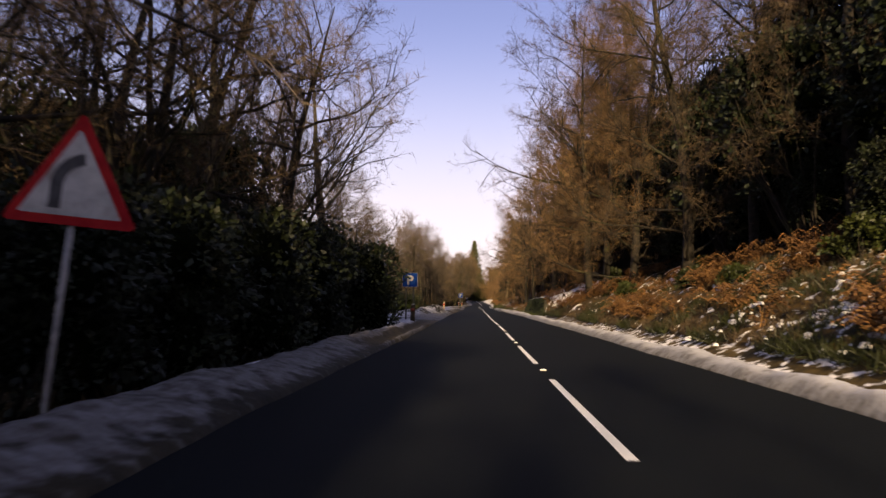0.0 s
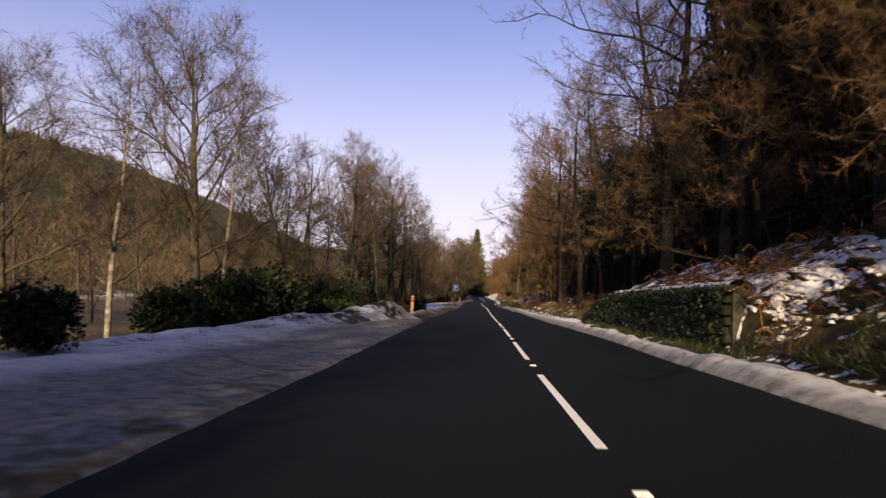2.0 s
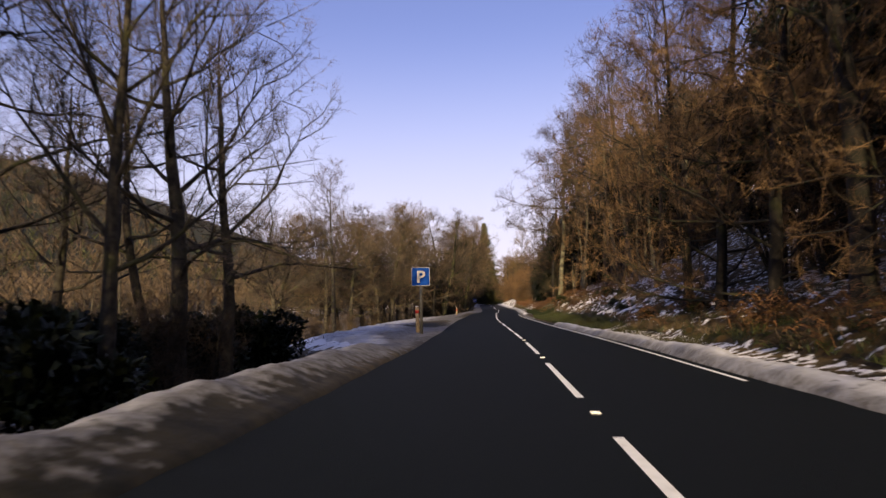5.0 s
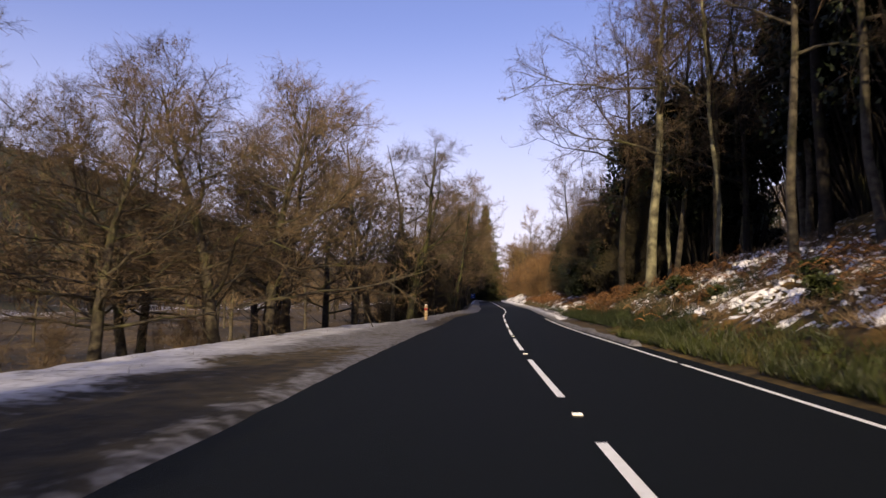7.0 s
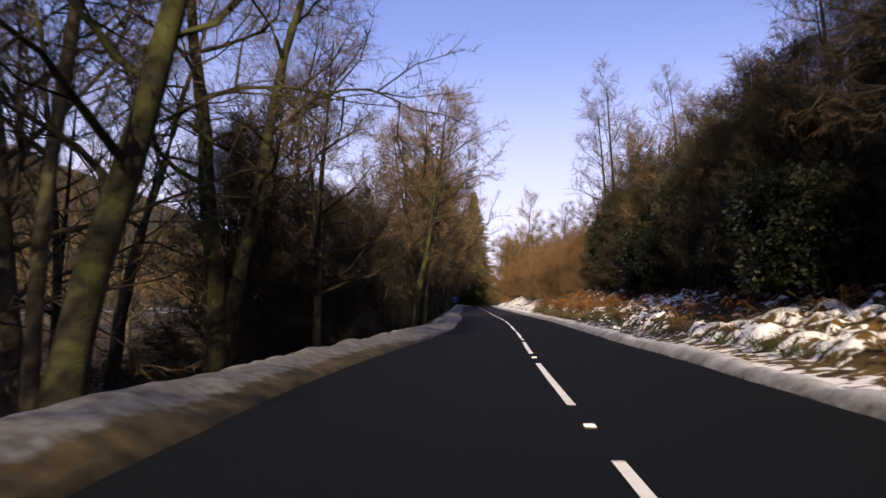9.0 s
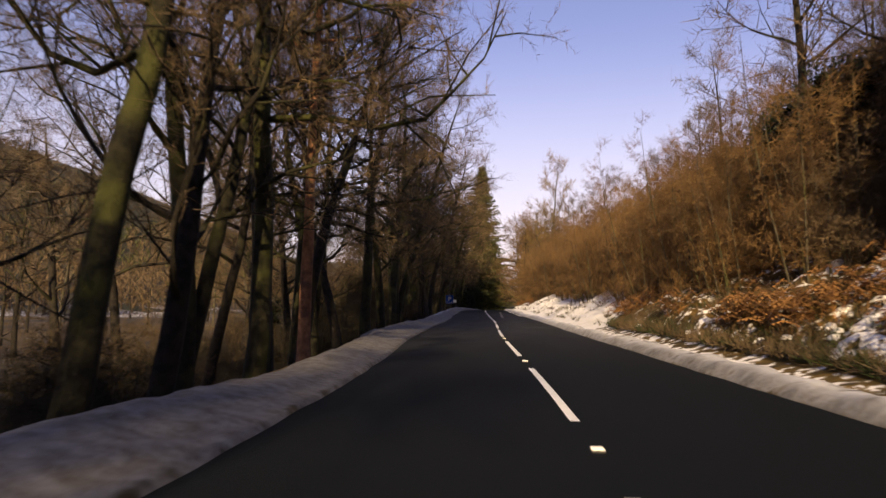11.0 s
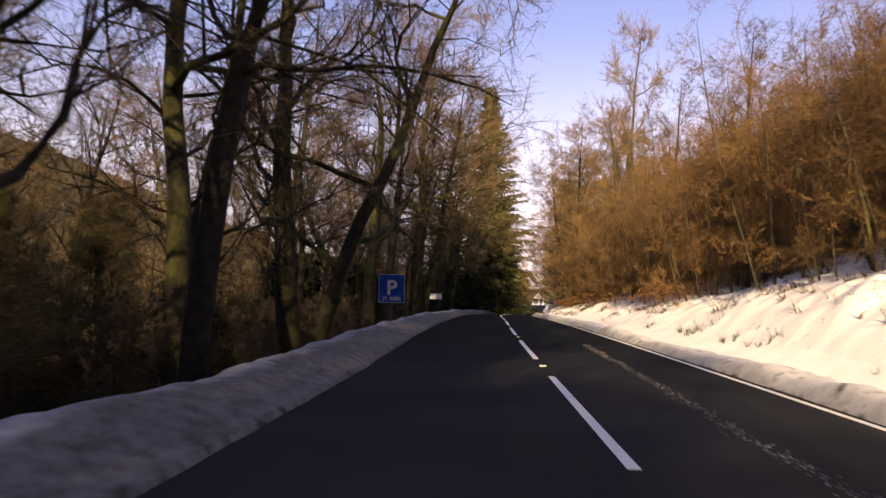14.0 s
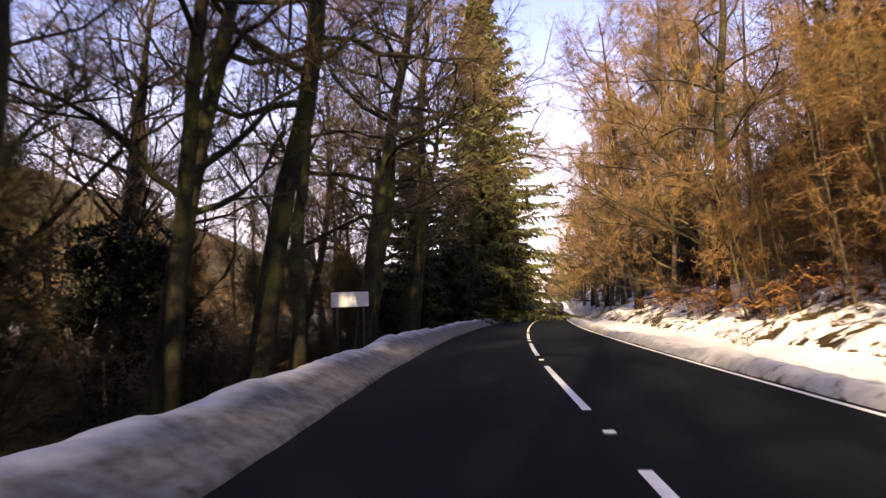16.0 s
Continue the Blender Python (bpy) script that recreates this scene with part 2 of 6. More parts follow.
ground_mat = snow_ground("soil_and_snow", (0.016, 0.013, 0.005), (0.088, 0.066, 0.026), "snow")
bank_mat = snow_ground("ploughed_snow", (0.014, 0.013, 0.007), (0.050, 0.042, 0.026), "snow", 0.25, (0.60, 0.605, 0.63), (0.060, 0.048, 0.036), 0.30, 0.85)
hill_mat = material("wooded_hill", (0.017, 0.0165, 0.007), (0.058, 0.047, 0.021), 0.09, 0.95, 0.8, 0.25, third=(0.026, 0.031, 0.010), third_scale=0.012, detail=12, third_at=0.50)
leaf_snow = material("snow_clod", (0.52, 0.52, 0.54), (0.74, 0.74, 0.76), 5, 0.8, 0.5, 20, third=(0.45, 0.40, 0.33), third_scale=2.2, third_at=0.62)

# ---- the line of the road ----
ROAD_X = [0.14, 0.09, 0.12, 0.03, 0.07, 0.08, 0.13, 0.2, -0.02, -0.33, -0.23, -0.04, 0.58, 0.76, 0.24, 0.07, -0.41, -0.84, -0.96, -1.04, -0.22, 1.22, 3.05, 4.8, 6.45, 8.05, 9.5, 10.85, 12.19, 13.59, 14.94, 16.29]
ROAD_Z = [-0.0, -0.02, -0.08, -0.14, -0.2, -0.35, -0.44, -0.47, -0.51, -0.48, -0.53, -0.38, -0.36, -0.17, 0.09, 0.3, 0.53, 0.85, 1.02, 1.04, 0.92, 0.78, 0.56, 0.68, 1.25, 2.12, 2.5, 2.45, 2.2, 1.8, 1.3, 0.8]


def spline(knots, s):
    u = min(max(s / 20.0, 0.0), len(knots) - 1.0001)
    i = int(u)
    f = u - i
    p0, p1, p2, p3 = (knots[min(max(i + j, 0), len(knots) - 1)] for j in (-1, 0, 1, 2))
    return 0.5 * (2 * p1 + (p2 - p0) * f + (2 * p0 - 5 * p1 + 4 * p2 - p3) * f * f + (3 * p1 - p0 - 3 * p2 + p3) * f**3)


def road_x(y):
    return spline(ROAD_X, y) + (0.068 * (y - 620) if y > 620 else 0)


def road_z(y):
    return spline(ROAD_Z, y)


def ramp_on(v, a, z):
    """0 below a, 1 above z, smooth between."""
    t = min(max((v - a) / (z - a), 0.0), 1.0)
    return t * t * (3 - 2 * t)


def layby(y):
    """How much the verge on the left widens into a lay-by."""
    return ramp_on(y, 42, 54) * (1 - ramp_on(y, 76, 88)) + ramp_on(y, 138, 150) * (1 - ramp_on(y, 196, 212))


STEEP = [(-200, 0.50), (56, 0.50), (66, 0.44), (84, 0.42), (96, 0.24), (145, 0.26), (165, 0.46), (195, 0.44), (215, 0.24), (250, 0.30), (272, 0.42), (345, 0.41), (380, 0.34), (700, 0.34)]


def steep(y):
    for (a, va), (b, vb) in zip(STEEP, STEEP[1:]):
        if a <= y <= b:
            return va + (vb - va) * ramp_on(y, a, b)
    return 0.34


def nz(x, y, s, seed=0.0):
    return noise.noise((x * s + seed * 17.3, y * s - seed * 9.1, seed * 3.7))


def wall_top(y):
    """Height of the retaining wall above the road."""
    return 1.80 - 0.008 * (y - 64) - 1.30 * ramp_on(y, 77.5, 88.5)


def ground_z(x, y):
    """The height of the ground at a place."""
    u = x - road_x(y)
    z = road_z(y)
    if u < -3.4:
        low = ramp_on(y, 214, 236)
        flat = 5.6 - 0.5 * low + 4.2 * layby(y)
        d = max(-u - flat, 0)
        z -= 0.12 * (1 - ramp_on(-u, flat - 1.0, flat))
        fall = 3.2 * (1 - math.exp(-d / (7.0 - 3.2 * low)))
        z -= fall * (0.75 + 0.25 * nz(x, y, 0.02, 2))
        z += 0.12 * min(d, 1.5) * nz(x, y, 0.35, 3) - 0.06 * (1 - ramp_on(-u, 4.8, 5.6)) + 0.10 * ramp_on(-u, 4.9, 5.8) * (1 - low)
        z += 168 * ramp_on(-u, 100, 620) * (1 - 0.42 * ramp_on(y, 1000, 1400)) * (0.95 + 0.16 * nz(x, y, 0.0030, 5)) + 9 * nz(x, y, 0.012, 6) * ramp_on(-u, 150, 320)
    elif u > 3.4:
        d = max(u - 4.1, 0)
        s = steep(y)
        up = s * min(d, 26) + (0.22 + 0.20 * ramp_on(y, 120, 150)) * max(min(d - 26, 120), 0)
        if d < 1.5:
            up *= 0.45 + 0.55 * d / 1.5
        z += up + 0.10 * ramp_on(u, 3.5, 4.3)
        z += (0.22 * nz(x, y, 0.42, 4) + 0.12 * nz(x, y, 1.2, 5) + 0.5 * nz(x, y, 0.09, 7)) * ramp_on(d, 0.2, 2.5)
        w = ramp_on(y, 62.5, 64.5) * (1 - ramp_on(y, 85.5, 88))
        if w and u < 12:
            z = z + w * max(0, wall_top(y) - 0.25 - s * 0.8 - 0.1 * max(u - 5.0, 0)) * ramp_on(u, 4.75, 4.95)
    else:
        z -= 0.05
    return z


# ---- building helpers ----


def mesh_of(name, verts, faces, mats, smooth=False):
    me = bpy.data.meshes.new(name)
    me.from_pydata([tuple(v) for v in verts], [], [tuple(f) for f in faces])
    for m in mats if isinstance(mats, (list, tuple)) else [mats]:
        me.materials.append(m)
    if smooth:
        me.polygons.foreach_set("use_smooth", [True] * len(me.polygons))
    me.update()
    return me


def part_mesh(name, me, parent=None, label="", m=None):
    ob = new(name, me)
    if parent:
        ob.parent = parent
    if m:
        ob.matrix_basis = m
    return tagged(ob, label) if label else ob


def part(name, bm, mat, parent, label="", smooth=False):
    me = bpy.data.meshes.new(name)
    bm.to_mesh(me)
    bm.free()
    me.materials.append(mat)
    if smooth:
        me.polygons.foreach_set("use_smooth", [True] * len(me.polygons))
    return part_mesh(name, me, parent, label)


def set_attr(me, name, values):
    a = me.attributes.new(name, "FLOAT", "POINT")
    a.data.foreach_set("value", values)


def box_bm(sx, sy, sz, m=None, bevel=0.0):
    bm = bmesh.new()
    bmesh.ops.create_cube(bm, size=1.0, matrix=(m or Matrix()) @ Matrix.Diagonal((sx, sy, sz, 1)))
    if bevel:
        bmesh.ops.bevel(bm, geom=bm.edges[:], offset=bevel, segments=2, affect="EDGES")
    return bm


def cyl_bm(r, z0, z1, sides=14, r2=None, bevel=0.0):
    bm = bmesh.new()
    bmesh.ops.create_cone(bm, cap_ends=True, segments=sides, radius1=r, radius2=r if r2 is None else r2, depth=z1 - z0, matrix=Matrix.Translation((0, 0, (z0 + z1) / 2)))
    if bevel:
        bmesh.ops.bevel(bm, geom=[e for e in bm.edges if abs(e.verts[0].co.z - e.verts[1].co.z) < 1e-5], offset=bevel, segments=2, affect="EDGES")
    return bm


def strip(name, y0, y1, step, us, height, mats, extra=None, smooth=True):
    """A sheet along the road: columns at us(y), heights by height(u, x, y)."""
    n = max(int(round((y1 - y0) / step)), 1)
    verts, faces, vals = [], [], []
    cols = 0
    for i in range(n + 1):
        y = y0 + (y1 - y0) * i / n
        row = us(y)
        cols = len(row)
        for j, u in enumerate(row):
            x = road_x(y) + u
            verts.append((x, y, height(u, x, y, j)))
            if extra:
                vals.append(extra(u, x, y, j))
        if i:
            a, b = (i - 1) * cols, i * cols
            faces += [(a + j, a + j + 1, b + j + 1, b + j) for j in range(cols - 1)]
    me = mesh_of(name, verts, faces, mats, smooth)
    if extra:
        set_attr(me, "snow", [v[0] for v in vals])
        set_attr(me, "grit_shade", [v[1] for v in vals])
    return new(name, me)


# ---- ground and road ----
U_GROUND = [-3600, -2400, -1700, -1300, -1100, -1000, -920, -840, -760, -690, -620, -560, -500, -450, -400, -350, -300, -255, -215, -180, -150, -120, -90, -70, -54, -42, -34, -28, -23, -19, -16, -13.5, -11.5, -10, -8.8, -7.8, -7, -6.3, -5.7, -5.2, -4.7, -4.2, -3.7, -3.2]
U_GROUND += [3.2, 3.6, 4.0, 4.4] + [4.75 + 0.35 * i for i in range(24)] + [13.5, 14.5, 15.7, 17, 18.5, 20, 22, 24, 27, 30, 34, 40, 48, 60, 80, 110, 150, 220, 320, 480, 750, 1200, 2000]


def snow_cover(u, x, y):
    if u < 0:
        if u > -6.2 + 1.4 * ramp_on(y, 212, 230) - 4.4 * layby(y):
            return 0.9
        return 0.10 - 0.08 * ramp_on(y, 140, 156) + 0.16 * nz(x, y, 0.05, 8) + 0.40 * ramp_on(-u, 96, 104) * (1 - ramp_on(-u, 120, 132)) - 0.10 * ramp_on(-u, 150, 260)
    if u < 4.3:
        return 0.95 - 1.3 * ramp_on(y, 148, 152) * (1 - ramp_on(y, 206, 211))
    base = 0.36 - 0.18 * ramp_on(u, 9, 14)
    if 76 < y < 150:
        base = 0.50 + 0.4 * (1 - ramp_on(y, 90, 104)) * (1 - ramp_on(u, 8, 12))
    if 284 < y < 408:
        base = 1.0 - 0.42 * ramp_on(u, 8.5 - 2.5 * ramp_on(y, 350, 372), 14)
    if 150 < y < 205:
        base = 0.28 if u > 6.6 else -0.3
    base += (0.22 + 0.25 * nz(x, y, 0.015, 19) - base) * ramp_on(u, 14, 26)
    return base + 0.18 * nz(x, y, 0.12, 9)


def ground():
    ys = [-260, -200, -150, -110, -80, -60] + [-48 + 1.0 * i for i in range(528)] + [482, 490, 500, 515, 530, 550, 575, 600, 640, 690, 750, 830, 950, 1100, 1250, 1400, 1600, 1900, 2300, 2800, 3600]
    verts, faces, sn = [], [], []
    n = len(U_GROUND)
    for i, y in enumerate(ys):
        for u in U_GROUND:
            x = road_x(y) + u
            z = ground_z(x, y)
            if y > 620:
                z += 0.03 * (y - 620) * ramp_on(y, 620, 900)
            verts.append((x, y, z))
            sn.append(snow_cover(u, x, y))
        if i:
            a, b = (i - 1) * n, i * n
            faces += [(a + j, a + j + 1, b + j + 1, b + j) for j in range(n - 1)]
    me = mesh_of("ground", verts, faces, [ground_mat, hill_mat], True)
    me.polygons.foreach_set("material_index", [1 if p.center.x - road_x(min(p.center.y, 620)) < -135 + 20 * nz(p.center.x, p.center.y, 0.03, 20) else 0 for p in me.polygons])
    set_attr(me, "snow", sn)
    set_attr(me, "grit_shade", [0.0] * len(sn))
    tagged(new("ground", me), "winter hillside soil with patches of snow and dead leaves", "ground", kind="structure")


def left_edge(y):
    """The edge of the cleared tarmac on the left."""
    return -3.28 - 0.18 * nz(0, y, 0.10, 11) - 0.55 * (1 - ramp_on(y, 215, 250)) + 0.05 * nz(3, y, 0.9, 12) - 0.25 * ramp_on(y, 70, 84) * (1 - ramp_on(y, 120, 145))


def right_edge(y):
    e = 3.42 + 0.12 * nz(9, y, 0.12, 13) + 0.04 * nz(3, y, 1.1, 14)
    e -= 0.14 * ramp_on(y, 74, 84) + 0.12 * ramp_on(y, 136, 146) - 0.14 * ramp_on(y, 208, 216) + 0.16 * ramp_on(y, 255, 275)
    return e


def road():
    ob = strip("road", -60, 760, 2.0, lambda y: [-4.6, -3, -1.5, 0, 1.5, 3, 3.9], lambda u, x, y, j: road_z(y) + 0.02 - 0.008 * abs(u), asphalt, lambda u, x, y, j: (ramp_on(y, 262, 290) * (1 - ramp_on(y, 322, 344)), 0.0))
    return tagged(ob, "dark tarmac two-lane country road cleared of snow", "road", kind="structure")


def flat_strip(name, y0, y1, u0, u1, parent, z=0.026, step=2.0):
    n = max(int((y1 - y0) / step), 3)
    verts, faces = [], []
    for i in range(n + 1):
        y = y0 + (y1 - y0) * i / n
        for u in (u0, u1):
            verts.append((road_x(y) + u, y, road_z(y) + z - 0.008 * abs(u)))
        if i:
            faces.append((2 * i - 2, 2 * i - 1, 2 * i + 1, 2 * i))
    return part_mesh(name, mesh_of(name, verts, faces, paint_white), parent)


ground()
tarmac = road()
for k in range(-2, 60):
    flat_strip("centre_line_dash", 9 * k, 9 * k + 6, -0.055, 0.055, tarmac)
for y0, y1 in ((128, 176), (176.4, 213), (318, 352), (352.5, 470)):
    flat_strip("edge_line", y0, y1, 2.98, 3.08, tarmac)


def road_stud():
    e = new("road_stud")
    bm = box_bm(0.13, 0.15, 0.018, Matrix.Translation((0, 0, 0.009)), 0.007)
    part("housing", bm, stud_iron, e, "dark cast-iron housing")
    for s in (-1, 1):
        part("reflector", box_bm(0.115, 0.05, 0.016, Matrix.Translation((0, s * 0.042, 0.022)), 0.004), stud_white, e, "white reflector")
    return tagged(e, "white reflective road stud set between centre line dashes", "road stud", "studs along the centre line")


first_stud = road_stud()
first_stud.matrix_basis = pose(road_x(7.5), 7.5, road_z(7.5) + 0.019)
for k in range(2, 56):
    y = 9 * k - 1.5
    copy_thing(first_stud, pose(road_x(y), y, road_z(y) + 0.019))

# ---- ploughed snow along both sides ----
T_BANK = [0, 0.04, 0.09, 0.15, 0.22, 0.30, 0.38, 0.46, 0.55, 0.64, 0.73, 0.82, 0.91, 1.0]


def ditch_at(y):
    """Where a grassy ditch parts the gritty ridge from the snow."""
    return ramp_on(y, 20, 26) * (1 - ramp_on(y, 40, 44))


def left_bank_h(t, x, y):
    wide = layby(y)
    crest = (0.25 + 0.10 * ramp_on(y, 318, 340) + 0.10 * ramp_on(y, 84, 92) * (1 - ramp_on(y, 125, 140)) - 0.05 * (1 - ramp_on(y, 30, 46)) + 0.14 * nz(x * 0, y, 0.13, 21)) * (1 - 0.62 * wide)
    prof = ramp_on(t, -0.12, 0.62) * (1 - 0.9 * ramp_on(t, 0.66, 1.0))
    h = 0.02 + crest * prof
    h += (0.05 * nz(x, y, 0.8, 22) + 0.02 * nz(x, y, 1.7, 23)) * ramp_on(t, 0.02, 0.2)
    h += (0.10 * nz(x, y, 0.45, 24) + 0.06 * abs(nz(x, y, 1.1, 35)) + 0.04 * nz(x, y, 2.2, 36)) * ramp_on(t, 0.32, 0.6) * (1 - 0.7 * wide)
    h += 0.07 * ditch_at(y) * ramp_on(t, 0.0, 0.05) * (1 - ramp_on(t, 0.08, 0.16)) * (1 + 0.6 * nz(x, y, 0.6, 41))
    h -= 0.13 * ditch_at(y) * ramp_on(t, 0.10, 0.2) * (1 - ramp_on(t, 0.36, 0.5))
    h += 0.05 * ramp_on(y, 352, 372) * ramp_on(t, 0.1, 0.6)
    h += 0.30 * ramp_on(y, 138, 148) * (1 - ramp_on(y, 158, 166)) * abs(nz(x, y, 0.55, 45)) * ramp_on(t, 0.25, 0.5) * (1 - ramp_on(t, 0.8, 1.0))
    h += wide * 0.05 * math.sin((x - 0.02 * y) * 3.3) * ramp_on(t, 0.1, 0.3) * (0.5 + nz(x, y, 0.2, 29))
    return h


def left_bank_us(y):
    e, w = left_edge(y), 1.75 + 0.25 * nz(5, y, 0.11, 25) + 4.6 * layby(y)
    return [e - w * t for t in T_BANK]


def bank_left():
    def h(u, x, y, j):
        t = T_BANK[j]
        if j == 0:
            return road_z(y) - 0.03
        return max(road_z(y), ground_z(x, y) - 0.02 if t > 0.5 else -9) + left_bank_h(t, x, y) - (0.35 if j == len(T_BANK) - 1 else 0)

    def cover(u, x, y, j):
        t = T_BANK[j]
        wide = layby(y)
        track = wide * (0.55 * max(0, nz(x, y * 0.10, 0.9, 26)) + 0.12 * nz(x, y, 1.4, 34))
        bare = 0.30 - 0.22 * (1 - ramp_on(y, 22, 34)) + 0.28 * ramp_on(y, 215, 250) + 0.65 * ramp_on(t, 0.0, 0.30 - 0.16 * ramp_on(y, 215, 250)) + 0.15 * nz(x, y, 0.5, 33) * (1 - ramp_on(t, 0.3, 0.6))
        bare -= 1.35 * ramp_on(y, 82, 90) * (1 - ramp_on(y, 112, 140)) * (1 - ramp_on(t, 0.30, 0.56)) * (0.62 + nz(x, y, 0.35, 40))
        bare -= 0.90 * ramp_on(y, 36, 40) * (1 - ramp_on(y, 47, 55)) * (1 - ramp_on(t + 0.10 * nz(x, y, 0.5, 43), 0.30, 0.52))
        bare += 0.40 * wide * (1 - ramp_on(t, 0, 0.3))
        bare -= 0.95 * ramp_on(y, 160, 165) * (1 - ramp_on(y, 177, 185)) * ramp_on(t, 0.06, 0.14) * (1 - ramp_on(t + 0.14 * nz(x, y, 0.35, 44), 0.36, 0.52))
        ditch = ditch_at(y) * ramp_on(t + 0.06 * nz(x, y, 0.7, 37), 0.10, 0.18) * (1 - ramp_on(t + 0.08 * nz(x, y, 0.6, 38), 0.38, 0.50))
        bare += 0.40 * ditch_at(y) * ramp_on(t, 0.01, 0.04) * (1 - ramp_on(t, 0.10, 0.18))
        rim = ramp_on(y, 196, 204) * (1 - ramp_on(y, 222, 240)) * (1 - ramp_on(t + 0.1 * nz(x, y, 0.4, 42), 0.18, 0.34))
        # road grit, raised by stretches that put the bank's shade into its colour
        return bare - track * (1 - ramp_on(y, 185, 200)) - 1.5 * ditch - 0.7 * rim, 1.05 * (1 - ramp_on(t, 0.10, 0.72)) * (1 - 0.25 * wide) + 0.38 + 0.35 * ramp_on(y, 196, 206) * (1 - ramp_on(y, 222, 236)) + 0.24 * ramp_on(y, 230, 244) * (1 - ramp_on(y, 284, 300)) + 0.34 * ramp_on(y, 215, 250) * (1 - ramp_on(y, 298, 314)) + 0.14 * ramp_on(y, 298, 314) * (1 - ramp_on(y, 345, 364)) - 0.16 * ramp_on(y, 352, 368) + 0.85 * (1 - ramp_on(y, 24, 36)) + 0.22 * ramp_on(y, 84, 92) * (1 - ramp_on(y, 132, 146)) + 0.15 * nz(x, y, 0.7, 39) - 0.3 * ditch_at(y) * ramp_on(t, 0.4, 0.6)

    ob = strip("snow_bank", -40, 480, 0.22, left_bank_us, h, bank_mat, cover)
    tagged(ob, "gritty ploughed snow ridge along the tarmac edge", "snow bank", kind="structure")


T_RIGHT = [0, 0.06, 0.14, 0.24, 0.36, 0.50, 0.66, 0.82, 1.0]


def bank_right():
    def us(y):
        e = right_edge(y) + 0.02
        w = (0.82 + 0.3 * nz(15, y, 0.22, 27)) * (1 - 0.45 * thin(y))
        return [e + w * t for t in T_RIGHT]

    def thin(y):
        return ramp_on(y, 168, 176) * (1 - ramp_on(y, 210, 218))

    def gap(y):
        return ramp_on(y, 162, 166) * (1 - ramp_on(y, 180, 190)) * ramp_on(nz(2, y, 0.14, 31), -0.36, -0.22)

    def h(u, x, y, j):
        t = T_RIGHT[j]
        z = max(road_z(y), ground_z(x, y) if t > 0.4 else -9)
        if j == 0:
            return road_z(y) - 0.03
        up = (0.16 + 0.07 * nz(x * 0, y, 0.2, 28)) * (1 - 0.6 * thin(y)) * ramp_on(t, 0, 0.35) * (1 - 0.7 * ramp_on(t, 0.5, 1.0))
        up += (0.09 * nz(x, y, 0.9, 29) + 0.06 * abs(nz(x, y, 1.8, 30)) + 0.03 * nz(x, y, 3.6, 32)) * ramp_on(t, 0.05, 0.3)
        return z + 0.03 + up * (1 - gap(y)) - (0.2 if j == len(T_RIGHT) - 1 else 0) - 0.22 * gap(y)

    ob = strip("snow_bank", -40, 480, 0.3, us, h, bank_mat, lambda u, x, y, j: (0.86 if T_RIGHT[j] > 0.05 else 0.5, 0.26 + 0.45 * (1 - ramp_on(T_RIGHT[j], 0.1, 0.6)) - 0.2 * ramp_on(y, 270, 290) + 0.5 * thin(y)))
    tagged(ob, "low sunlit ridge of ploughed snow along the verge", "snow bank", kind="structure")


bank_left()
bank_right()


def snow_heap():
    """A lumpy ridge shoved up by the plough round the end of the lay-by."""
    def mid(y):
        return -8.7 + 1.3 * ramp_on(y, 70, 82) + 2.0 * ramp_on(y, 80.5, 88)

    offs = [-1.5 + 0.13 * i for i in range(24)]

    def h(u, x, y, j):
        o = offs[j] / 1.5
        top = (0.52 + 0.24 * nz(7, y, 0.16, 81) + 0.22 * ramp_on(y, 80, 85)) * ramp_on(y, 68, 77) * (1 - ramp_on(y, 84.5, 88))
        body = max(0.0, 1 - o * o) ** 0.8
        lumps = 0.30 * abs(nz(x, y, 0.75, 82)) + 0.26 * abs(nz(x, y, 1.6, 83)) + 0.12 * nz(x, y, 3.0, 84)
        return max(road_z(y), ground_z(x, y)) - 0.06 + body * (top * 0.9 + top * 1.5 * lumps)

    def cover(u, x, y, j):
        return 0.72 + 1.1 * nz(x, y, 0.55, 85) + 0.4 * nz(x, y, 1.7, 86), 0.42 + 0.5 * nz(x, y, 0.9, 87)

    ob = strip("snow_heap", 66, 88.5, 0.14, lambda y: [mid(y) + o for o in offs], h, bank_mat, cover)
    tagged(ob, "lumpy dirty snow ridge shoved up at the lay-by end", "snow bank", kind="structure")


snow_heap()


def salt_streak():
    """A smear of spilt snow and salt in the far lane."""
    rng = random.Random(3)
    v, f = [], []
    for i in range(1500):
        t = rng.random()
        y = 312 + 26 * t
        u = 1.04 + 0.70 * t + rng.gauss(0, 0.06) + 0.05 * nz(1, y, 0.8, 71)
        s = rng.uniform(0.006, 0.020)
        x, z = road_x(y) + u, road_z(y) + 0.024 - 0.008 * u
        k = len(v)
        v += [(x - s * 0.4, y - s, z), (x + s * 0.4, y - s * 0.6, z), (x + s * 0.3, y + 2.5 * s, z), (x - s * 0.35, y + 2 * s, z), (x, y, z + 0.008)]
        f += [(k, k + 1, k + 4), (k + 1, k + 2, k + 4), (k + 2, k + 3, k + 4), (k + 3, k, k + 4)]
    tagged(new("salt_streak", mesh_of("salt_streak", v, f, salt_mat)), "thin broken streak of salt and snow on tarmac", "snow", kind="stuff")


salt_streak()


